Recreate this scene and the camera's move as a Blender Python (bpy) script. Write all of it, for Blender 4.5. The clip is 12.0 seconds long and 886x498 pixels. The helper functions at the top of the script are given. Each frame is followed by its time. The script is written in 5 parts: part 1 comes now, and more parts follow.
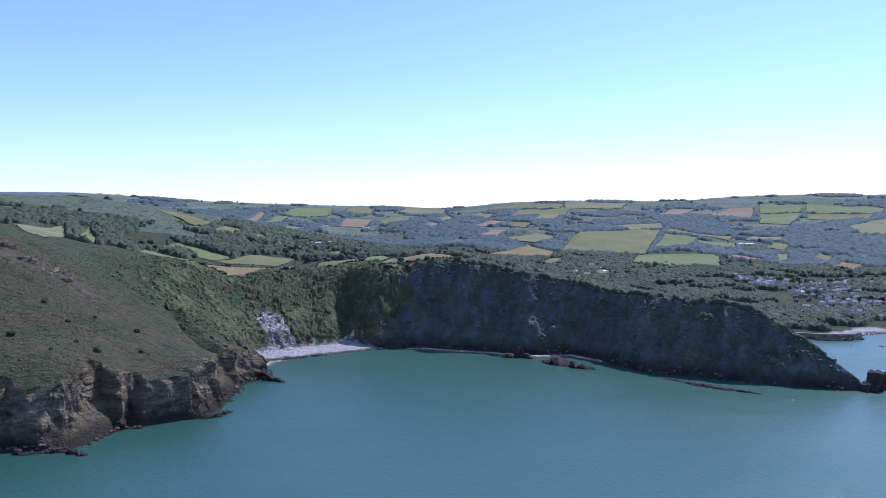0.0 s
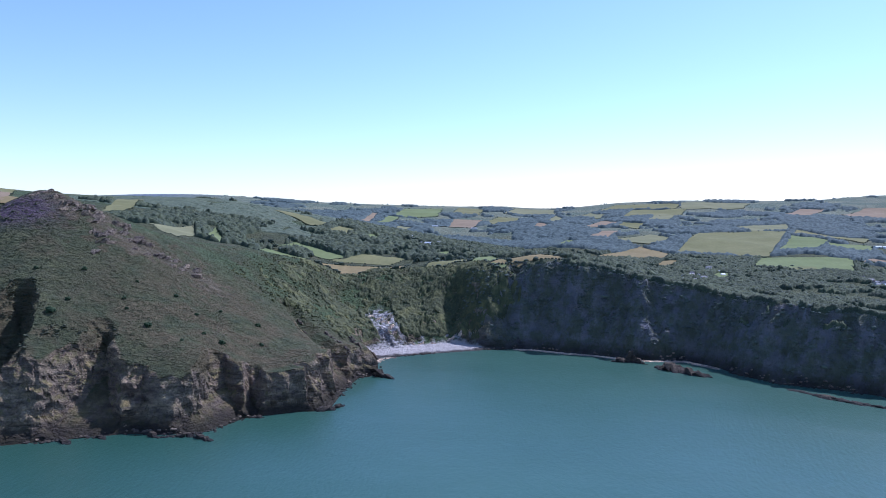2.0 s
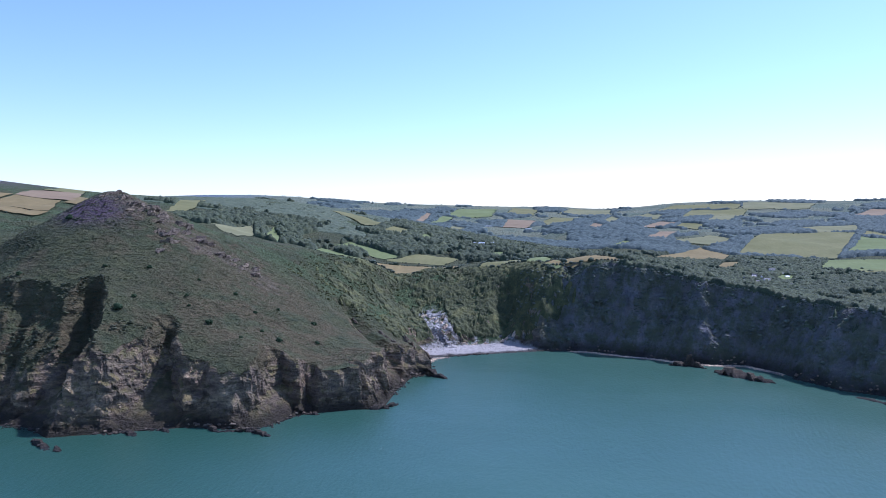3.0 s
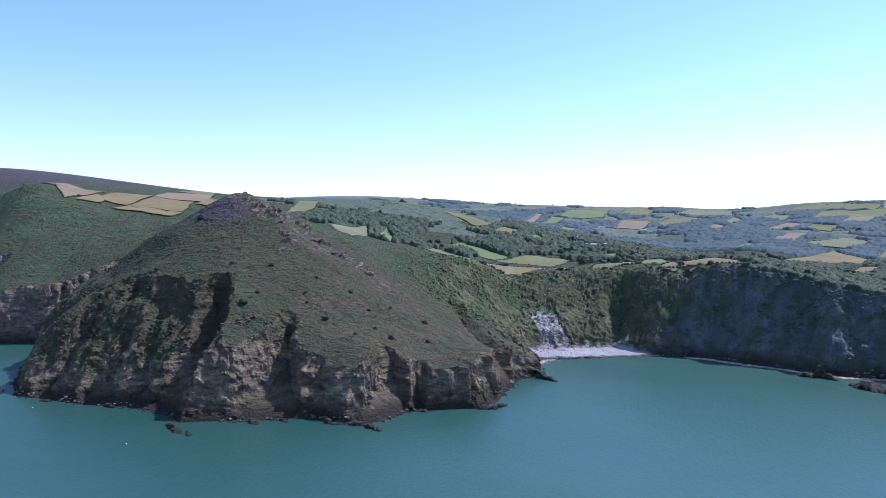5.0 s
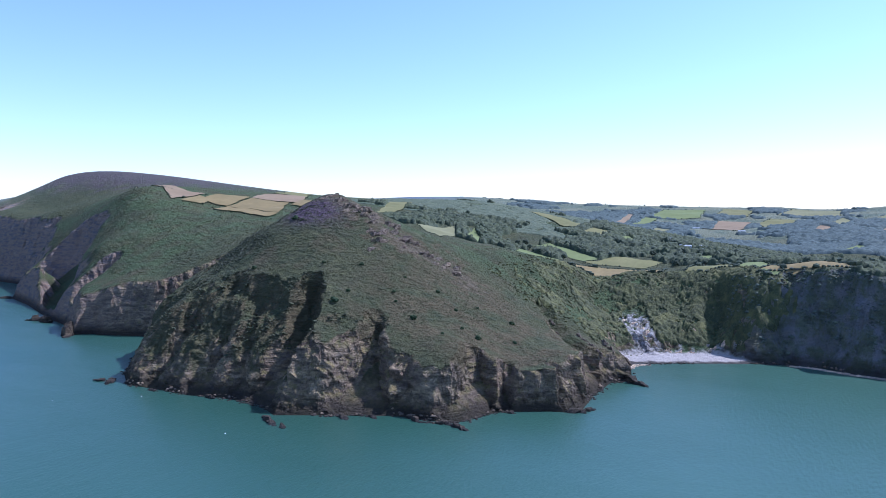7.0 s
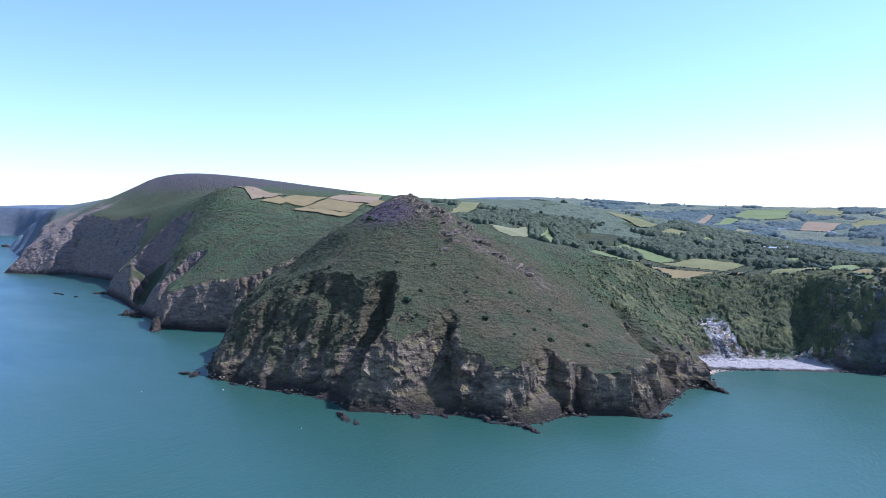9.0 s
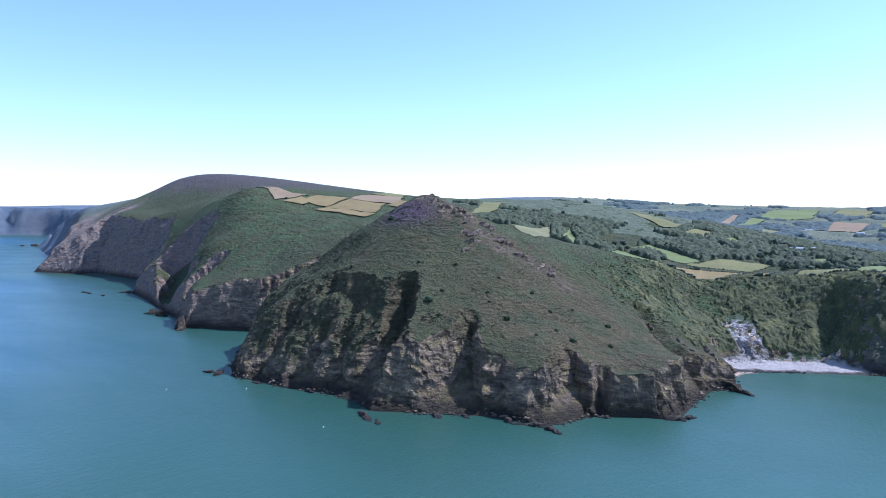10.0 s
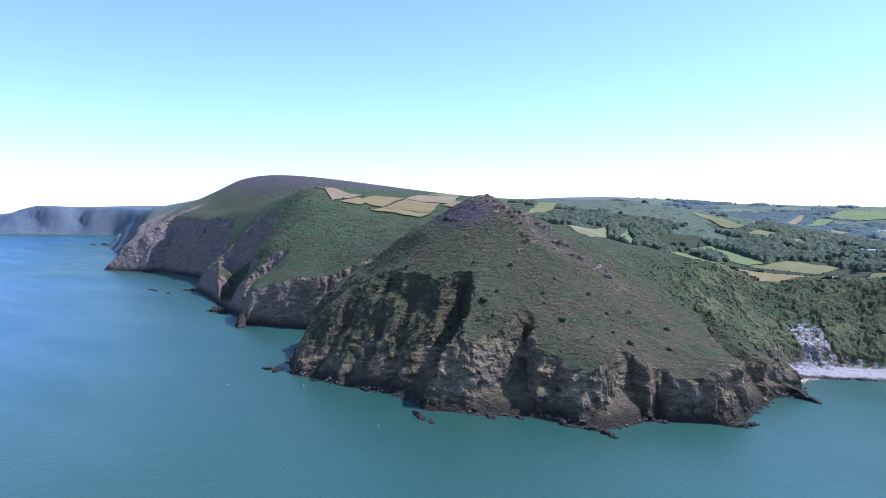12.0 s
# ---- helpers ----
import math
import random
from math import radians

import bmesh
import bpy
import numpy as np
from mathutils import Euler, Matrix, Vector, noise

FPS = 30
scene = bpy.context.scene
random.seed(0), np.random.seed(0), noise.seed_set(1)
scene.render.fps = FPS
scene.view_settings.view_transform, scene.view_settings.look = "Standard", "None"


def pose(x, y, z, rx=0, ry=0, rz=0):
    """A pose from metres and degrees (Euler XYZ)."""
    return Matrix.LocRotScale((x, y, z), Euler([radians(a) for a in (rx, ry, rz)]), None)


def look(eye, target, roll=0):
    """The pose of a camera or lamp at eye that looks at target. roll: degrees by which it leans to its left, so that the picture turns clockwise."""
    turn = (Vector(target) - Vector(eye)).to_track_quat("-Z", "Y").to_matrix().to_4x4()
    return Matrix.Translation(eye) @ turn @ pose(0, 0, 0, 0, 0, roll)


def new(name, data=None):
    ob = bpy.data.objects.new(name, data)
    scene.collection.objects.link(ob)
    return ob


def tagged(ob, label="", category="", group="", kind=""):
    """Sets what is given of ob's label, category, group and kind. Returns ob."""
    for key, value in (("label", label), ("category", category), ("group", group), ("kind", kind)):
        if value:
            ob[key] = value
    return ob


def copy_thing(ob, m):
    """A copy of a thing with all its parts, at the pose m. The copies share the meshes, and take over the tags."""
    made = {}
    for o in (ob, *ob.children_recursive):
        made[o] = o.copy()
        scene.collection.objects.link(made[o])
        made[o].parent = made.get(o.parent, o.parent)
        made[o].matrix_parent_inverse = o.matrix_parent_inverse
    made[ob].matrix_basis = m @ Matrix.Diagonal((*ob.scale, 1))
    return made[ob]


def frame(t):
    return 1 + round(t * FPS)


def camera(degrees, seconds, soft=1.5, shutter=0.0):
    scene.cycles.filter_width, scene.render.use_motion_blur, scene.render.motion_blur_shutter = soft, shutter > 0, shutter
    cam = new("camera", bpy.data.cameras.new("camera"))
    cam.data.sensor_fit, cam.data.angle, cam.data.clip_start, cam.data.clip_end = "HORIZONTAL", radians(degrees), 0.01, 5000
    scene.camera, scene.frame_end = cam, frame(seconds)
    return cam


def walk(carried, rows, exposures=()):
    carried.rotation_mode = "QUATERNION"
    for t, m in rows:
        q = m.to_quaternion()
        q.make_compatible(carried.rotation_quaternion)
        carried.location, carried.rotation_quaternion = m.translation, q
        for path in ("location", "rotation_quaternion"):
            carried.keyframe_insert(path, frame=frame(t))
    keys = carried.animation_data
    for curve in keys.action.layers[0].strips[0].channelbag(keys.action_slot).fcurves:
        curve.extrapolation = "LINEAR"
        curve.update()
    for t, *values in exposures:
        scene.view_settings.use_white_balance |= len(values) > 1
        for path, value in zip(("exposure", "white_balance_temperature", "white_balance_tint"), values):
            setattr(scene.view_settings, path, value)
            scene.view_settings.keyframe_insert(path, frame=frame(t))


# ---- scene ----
cam = camera(64.69, 12.0, 0.9)
YAW = [(0.0, 0.0), (0.5, 2.4), (1.0, 4.66), (1.5, 6.64), (2.0, 8.86), (2.5, 10.94), (3.0, 13.26), (3.5, 15.45), (5.5, 24.01), (6.0, 25.4), (6.5, 27.32), (7.0, 29.43),
       (9.0, 35.36), (9.5, 36.13), (10.0, 37.13), (10.5, 38.15), (11.0, 39.27), (11.5, 40.35), (12.0, 41.62)]
walk(cam, [(t, pose(0, 0, 190, 90 - 2.911, 0, a) @ pose(0, 0, 0, 0, 0, 0.305)) for t, a in YAW], [(0.0, 0.66, 5150, 22), (3.0, 0.77, 5150, 22), (6.5, 0.95, 5150, 21), (9.0, 1.06, 5150, 19), (12.0, 1.10, 5150, 18)])

# ---- daylight ----
SUN_AZIMUTH, SUN_HEIGHT = radians(40), radians(52)  # clockwise from +y; above the horizon
world = bpy.data.worlds.new("sky")
world.use_nodes = True
scene.world = world
sky = world.node_tree.nodes.new("ShaderNodeTexSky")
sky.sky_type, sky.sun_disc = "NISHITA", False
sky.sun_elevation, sky.sun_rotation = SUN_HEIGHT, SUN_AZIMUTH
sky.altitude, sky.air_density, sky.dust_density, sky.ozone_density = 0, 1.0, 0.3, 2.0
back = world.node_tree.nodes["Background"]
world.node_tree.links.new(sky.outputs["Color"], back.inputs["Color"])
back.inputs["Strength"].default_value = 0.102
sun = new("sun", bpy.data.lights.new("sun", "SUN"))
sun.data.energy, sun.data.angle, sun.data.color = 2.8, radians(0.55), (1.0, 0.97, 0.93)
sun.matrix_world = look((900, 600, 1000), (900 - math.sin(SUN_AZIMUTH) * math.cos(SUN_HEIGHT), 600 - math.cos(SUN_AZIMUTH) * math.cos(SUN_HEIGHT), 1000 - math.sin(SUN_HEIGHT)))

# ---- the lie of the land: a plan of coast, ridges and valleys in metres, fitted to the camera's view ----


def hashed(i, j, seed):
    n = (i * 374761393 + j * 668265263 + seed * 974634777) & 0xFFFFFFFF
    n = ((n ^ (n >> 13)) * 1274126177) & 0xFFFFFFFF
    return ((n ^ (n >> 16)) & 0xFFFF) / 65535.0


def ripple(x, y, size, seed=0):
    """Smooth noise from -1 to 1 with features of that size."""
    x, y = x / size + 1000.5, y / size + 1000.5
    i, j = np.floor(x).astype(np.int64), np.floor(y).astype(np.int64)
    u, v = x - i, y - j
    total = 0.0
    fu, fv = u * u * u * (u * (u * 6 - 15) + 10), v * v * v * (v * (v * 6 - 15) + 10)
    for a, b in ((0, 0), (1, 0), (0, 1), (1, 1)):
        turn = hashed(i + a, j + b, seed) * 2 * np.pi
        weight = (fu if a else 1 - fu) * (fv if b else 1 - fv)
        total = total + weight * (np.cos(turn) * (u - a) + np.sin(turn) * (v - b))
    return total * 1.5


def rough(x, y, size, octaves, seed=0, fall=0.5):
    total, strength = 0.0, 1.0
    for k in range(octaves):
        total = total + strength * ripple(x, y, size / 2 ** k, seed + 17 * k)
        strength *= fall
    return total


def smooth(a, b, v):
    t = np.clip((v - a) / (b - a), 0, 1)
    return t * t * (3 - 2 * t)


def lower(a, b, k):
    """The lower of two surfaces, with a rounded edge k metres deep."""
    h = np.clip(0.5 + 0.5 * (b - a) / k, 0, 1)
    return b + (a - b) * h - k * h * (1 - h)


# the shore, from the harbour round the bay, the headland and the far cliffs
SHORE_HARBOUR = [(6000, 700), (1500, 950), (900, 1150), (704, 1114), (665, 1098), (625, 1071), (585, 1072), (544, 1084), (505, 1010), (470, 930), (458, 850), (462, 790)]
SHORE_BAY = [(459, 749), (414, 760), (387, 767), (362, 782), (336, 795), (309, 811), (279, 819), (254, 829), (222, 869), (205, 906), (173, 940),
             (128, 934), (94, 940), (59, 958), (22, 965), (-16, 980), (-47, 982), (-93, 963), (-129, 943), (-165, 923), (-199, 901), (-220, 889), (-222, 856)]
SHORE_HEADLAND = [(-195, 790), (-206, 788), (-218, 771), (-218, 718), (-211, 652), (-219, 635), (-236, 630), (-258, 616), (-279, 601), (-285, 581), (-290, 563), (-301, 548),
                  (-334, 545), (-361, 540), (-384, 526), (-408, 514), (-432, 500), (-456, 486), (-482, 500), (-516, 507), (-555, 503), (-582, 495), (-632, 495), (-676, 492),
                  (-728, 526), (-775, 572), (-830, 628), (-822, 690), (-800, 745), (-806, 772)]
SHORE_FAR = [(-832, 770), (-868, 730), (-905, 700), (-940, 692), (-975, 676), (-1007, 672), (-1024, 648), (-1060, 672), (-1128, 704), (-1207, 728), (-1339, 780), (-1419, 813), (-1566, 861), (-1640, 935), (-1748, 990),
             (-1861, 1040), (-2142, 1072), (-2165, 1018), (-2340, 966), (-2560, 1130), (-2900, 1290), (-3300, 1420), (-3668, 1560), (-3900, 1640), (-3820, 1720), (-3900, 1900), (-4400, 2050),
             (-4690, 1990), (-4890, 1750), (-5080, 1440), (-5600, 1250)]
SHORE = np.array(SHORE_HARBOUR + SHORE_BAY + SHORE_HEADLAND + SHORE_FAR, float)

# crests and slopes that give the height of the land, each a line of x, y, z
LINES = dict(
    ridge_left=[(-719, 541, 52), (-716, 561, 66), (-715, 579, 77), (-708, 611, 98), (-699, 644, 119), (-685, 673, 146), (-670, 702, 169), (-653, 724, 184), (-642, 741, 197), (-632, 756, 210), (-610, 774, 216)],
    ridge_right=[(-586, 798, 202), (-554, 821, 184), (-526, 851, 167), (-504, 875, 154), (-479, 912, 141), (-450, 960, 132), (-404, 1012, 122), (-364, 1038, 110)],
    brow=[(-226, 666, 45), (-244, 645, 39), (-266, 633, 37), (-289, 621, 43), (-302, 600, 58), (-317, 564, 43), (-348, 567, 48), (-384, 562, 58), (-405, 553, 64), (-428, 539, 61)],
    brow_left=[(-465, 538, 85), (-491, 532, 101), (-555, 546, 94), (-597, 541, 97), (-627, 525, 86), (-664, 520, 70)],
    flank=[(-232, 770, 36), (-238, 842, 30), (-292, 925, 42)],
    inner=[(-288, 1020, 51), (-329, 1039, 82)],
    cove_mid=[(-249, 1007, 37), (-218, 1023, 44), (-187, 1040, 47)],
    back_of_headland=[(-690, 880, 160), (-600, 960, 146), (-760, 850, 135)],
    cove_head=[(-335, 1092, 89), (-285, 1075, 91), (-233, 1094, 96), (-198, 1101, 100), (-152, 1099, 104), (-113, 1074, 110)],
    bay_crest=[(-68, 1049, 106), (14, 1038, 120), (61, 1027, 117), (98, 998, 106), (133, 983, 99), (172, 985, 95), (203, 960, 90), (225, 919, 86), (248, 885, 88), (275, 874, 86), (305, 872, 81)],
    point=[(352, 840, 82), (378, 821, 71), (396, 802, 61), (406, 795, 46), (424, 781, 39), (438, 770, 28), (452, 762, 14)],
    lee=[(430, 900, 22), (350, 960, 58), (250, 1060, 70), (120, 1110, 92), (40, 1150, 100), (400, 1080, 40)],
    meadow=[(-409, 1160, 104), (-359, 1166, 100), (-269, 1169, 96), (-345, 1305, 112), (-255, 1295, 106), (-218, 1211, 101), (-102, 1200, 114), (-4, 1130, 126), (-76, 1117, 118)],
    wood_slope=[(-483, 1261, 124), (-616, 1313, 134), (-587, 1380, 144), (-710, 1148, 168), (-656, 1180, 152), (-174, 1490, 112), (-250, 1681, 122)],
    wood_crest=[(-1125, 1531, 226), (-1063, 1575, 222), (-986, 1740, 225), (-830, 1764, 217), (-664, 1727, 194), (-536, 1666, 172), (-445, 1641, 152), (-350, 1612, 126)],
    wood_back=[(-1100, 2100, 190), (-800, 2150, 160), (-500, 2150, 120)],
    harbour=[(625, 1110, 6), (641, 1279, 15), (828, 1347, 14), (730, 1710, 26), (897, 1589, 25), (544, 1140, 12), (480, 1400, 22), (1200, 1300, 30)],
    valley=[(305, 1662, 32), (169, 1792, 52), (-38, 1950, 70), (-149, 2195, 79), (-312, 2682, 98), (-471, 3165, 119)],
    rise_a=[(29, 2250, 96), (210, 2240, 79), (387, 2216, 72), (557, 2180, 70), (718, 2132, 70), (867, 2076, 65), (1004, 2013, 46), (1129, 1946, 43), (1400, 1900, 45)],
    rise_b=[(-782, 2896, 146), (-441, 2967, 130), (-83, 2999, 136), (279, 2987, 143), (515, 2955, 136), (850, 2877, 132), (1154, 2769, 129), (1421, 2642, 125), (1705, 2535, 133)],
    rise_c=[(-964, 3572, 179), (-544, 3660, 173), (47, 3700, 161), (344, 3684, 201), (634, 3645, 202), (1047, 3549, 196), (1421, 3416, 187), (1751, 3260, 181), (2177, 3127, 183)],
    skyline=[(-2702, 4274, 265), (-2348, 4452, 268), (-1989, 4451, 259), (-1810, 4451, 238), (-1379, 4450, 231), (-1020, 4450, 226), (-662, 4450, 221), (-303, 4450, 223), (56, 4450, 210), (235, 4450, 229),
             (415, 4450, 248), (773, 4451, 261), (1132, 4451, 255), (1670, 4452, 265), (1850, 4452, 277), (2208, 4453, 282), (2899, 4276, 287)],
    great_hill=[(-2439, 1375, 241), (-2348, 1374, 263), (-2291, 1391, 285), (-2253, 1414, 305), (-2212, 1441, 317), (-2173, 1463, 322), (-2085, 1486, 319), (-1911, 1500, 297), (-1694, 1511, 267), (-1463, 1436, 243), (-1267, 1416, 239)],
    green_brow=[(-1393, 1059, 246), (-1304, 1091, 228), (-1177, 1084, 197), (-1036, 1085, 187), (-1319, 960, 206)],
    green_slope=[(-1190, 790, 108), (-1080, 760, 92), (-985, 722, 84), (-950, 728, 84), (-905, 752, 92), (-880, 800, 116), (-850, 850, 136)],
    headwall=[(-2190, 1190, 196), (-2080, 1205, 193), (-1950, 1200, 191), (-2140, 1148, 189), (-2040, 1148, 187), (-1930, 1142, 182)],
    spur_near=[(-1466, 1044, 220), (-1572, 1085, 215), (-1700, 1110, 200), (-1773, 1087, 186), (-1730, 1043, 152), (-1684, 984, 106), (-1604, 922, 58)],
    spur_edge=[(-1333, 955, 188), (-1248, 832, 109), (-1207, 770, 56)],
    spur_far=[(-2230, 1180, 191), (-2225, 1110, 150), (-2250, 1050, 105), (-2290, 1005, 62)],
    third_hill=[(-3630, 1558, 72), (-3443, 1609, 148), (-3136, 1554, 204), (-2884, 1498, 225), (-2680, 1456, 235)],
    far_coast=[(-5190, 1492, 96), (-5158, 1599, 156), (-5123, 1707, 182), (-5032, 1960, 172), (-4937, 2189, 184), (-4600, 2422, 186), (-3600, 2500, 205), (-2700, 2600, 215)],
    beyond=[(-3000, 4900, 150), (-1500, 4900, 120), (0, 4900, 120), (1500, 4900, 140), (3000, 4900, 150)],
    upland=[(-1900, 2300, 235), (-1700, 3300, 240), (-2700, 3400, 250)],
)


def along(line, step):
    out = []
    for a, b in zip(line, line[1:]):
        a, b = np.array(a, float), np.array(b, float)
        n = max(1, int(np.hypot(*(b - a)[:2]) / step))
        out += [a + (b - a) * k / n for k in range(n)]
    return out + [np.array(line[-1], float)]


SPOTS = np.array([p for line in LINES.values() for p in line])


def kernel(r2):
    return np.sqrt(r2 + 900.0)


def solved():
    n = len(SPOTS)
    a = kernel((SPOTS[:, None, 0] - SPOTS[None, :, 0]) ** 2 + (SPOTS[:, None, 1] - SPOTS[None, :, 1]) ** 2)
    m = np.zeros((n + 1, n + 1))
    m[:n, :n], m[:n, n], m[n, :n] = a + np.eye(n) * -2.0, 1, 1
    return np.linalg.solve(m, np.append(SPOTS[:, 2], 0))


WEIGHTS = solved()


def hill(x, y):
    total = np.full(x.shape, WEIGHTS[-1])
    for (a, b, _), w in zip(SPOTS, WEIGHTS):
        total += w * kernel((x - a) ** 2 + (y - b) ** 2)
    return total


def off_line(x, y, line):
    """Distance from a line of points."""
    best = np.full(x.shape, 1e9)
    for (ax, ay), (bx, by) in zip(line, line[1:]):
        dx, dy = bx - ax, by - ay
        t = np.clip(((x - ax) * dx + (y - ay) * dy) / (dx * dx + dy * dy), 0, 1)
        best = np.minimum(best, (x - ax - t * dx) ** 2 + (y - ay - t * dy) ** 2)
    return np.sqrt(best)


def shore(x, y):
    """Distance from the shore, positive on land, and how far along the shore its nearest place lies."""
    best, run, start = np.full(x.shape, 1e12), np.zeros(x.shape), 0.0
    for (ax, ay), (bx, by) in zip(SHORE, SHORE[1:]):
        dx, dy = bx - ax, by - ay
        size = math.hypot(dx, dy)
        t = np.clip(((x - ax) * dx + (y - ay) * dy) / (size * size), 0, 1)
        d2 = (x - ax - t * dx) ** 2 + (y - ay - t * dy) ** 2
        run = np.where(d2 < best, start + t * size, run)
        best = np.minimum(best, d2)
        start += size
    best = np.sqrt(best)
    ring = list(SHORE) + [np.array((-6000.0, 6000.0)), np.array((6000.0, 6000.0))]
    inside = np.zeros(x.shape, bool)
    for (ax, ay), (bx, by) in zip(ring, ring[1:] + ring[:1]):
        if ay != by:
            inside ^= ((ay > y) != (by > y)) & (x < (bx - ax) * (y - ay) / (by - ay) + ax)
    return np.where(inside, best, -best), run


def inland(x, y):
    return shore(x, y)[0]


SCAR = [(-254, 1000), (-240, 985), (-224, 962)]
# clefts in the cliffs: lines from the shore upwards, with depth, width to the west and to the east, and how much of the width is wall
CLEFTS = [
    ([(-489, 555), (-496, 575)], 7, 17, 17, 1.0),
    ([(-402, 575), (-421, 606)], 9, 11, 11, 1.0),
    ([(-240, 750), (-287, 806), (-341, 876)], 13, 15, 15, 1.0),
    ([(-1295, 750), (-1340, 830), (-1410, 912), (-1440, 930), (-1515, 942)], 78, 70, 62, 0.55),
    ([(-1215, 720), (-1250, 775), (-1310, 800)], 50, 40, 40, 0.55),
    ([(-1118, 690), (-1120, 730), (-1118, 770)], 46, 22, 28, 0.6),
    ([(-812, 740), (-815, 800), (-800, 850)], 40, 45, 45, 0.6),
]
# gullies that cut back the whole height of a cliff: a line inland from the shore, the depth, and the width of the wall to the west and of the steeper one to the east
GULLIES = [
    ([(-650, 488), (-641, 513), (-637, 530), (-635, 548)], 17, 15, 9),
    ([(-562, 492), (-572, 510), (-574, 522), (-573, 532)], 26, 30, 12),
    ([(-519, 500), (-532, 526), (-538, 542)], 16, 20, 8),
    ([(-498, 496), (-484, 519), (-480, 533), (-474, 545), (-476, 562), (-492, 594)], 46, 32, 21),
    ([(-374, 528), (-390, 551), (-399, 567), (-412, 597)], 36, 46, 17),
    ([(-347, 540), (-354, 561), (-357, 574)], 12, 16, 14),
    ([(-290, 560), (-295, 592), (-301, 604), (-316, 624)], 34, 30, 18),
    ([(-272, 604), (-282, 622), (-290, 634)], 14, 7, 15),
    ([(-218, 634), (-234, 651), (-250, 654)], 20, 8, 26),
    ([(-214, 668), (-225, 678), (-236, 686)], 14, 14, 12),
    ([(-212, 710), (-228, 735), (-250, 765)], 18, 24, 20),
]


def beside(x, y, line):
    """Distance from a line of points, and whether a place lies to the right of it."""
    best, right = np.full(x.shape, 1e12), np.zeros(x.shape, bool)
    for (ax, ay), (bx, by) in zip(line, line[1:]):
        dx, dy = bx - ax, by - ay
        t = np.clip(((x - ax) * dx + (y - ay) * dy) / (dx * dx + dy * dy), 0, 1)
        d2 = (x - ax - t * dx) ** 2 + (y - ay - t * dy) ** 2
        right = np.where(d2 < best, dx * (y - ay) - dy * (x - ax) < 0, right)
        best = np.minimum(best, d2)
    return np.sqrt(best), right


def swell(r):
    """The far sea and shore are raised to fit the camera's view, in place of the distance that is cut short."""
    return 46.0 * smooth(3900, 5500, r)


def facets(u, v, size, seed):
    """Flat tilted faces with sharp edges between them, from -1 to 1."""
    u, v = u / size + 500.0, v / size + 500.0
    i, j = np.floor(u).astype(np.int64), np.floor(v).astype(np.int64)
    best, out = np.full(u.shape, 9.0), np.zeros(u.shape)
    for a in (-1, 0, 1):
        for b in (-1, 0, 1):
            p, q = i + a, j + b
            du, dv = u - p - hashed(p, q, seed), v - q - hashed(p, q, seed + 1)
            dist = du * du + dv * dv
            height = (hashed(p, q, seed + 2) - 0.5) * 1.1 + du * (hashed(p, q, seed + 3) - 0.5) * 2.2 + dv * (hashed(p, q, seed + 4) - 0.5) * 1.2
            out = np.where(dist < best, height, out)
            best = np.minimum(best, dist)
    return out


def bay_part(x, y):
    return smooth(-140, -60, x) * (1 - smooth(1100, 1300, y))


def beach_width(x, y):
    return 50 * (1 - smooth(-150, -62, x)) * smooth(-285, -240, x) * smooth(865, 905, y) * (1 - smooth(1060, 1100, y))


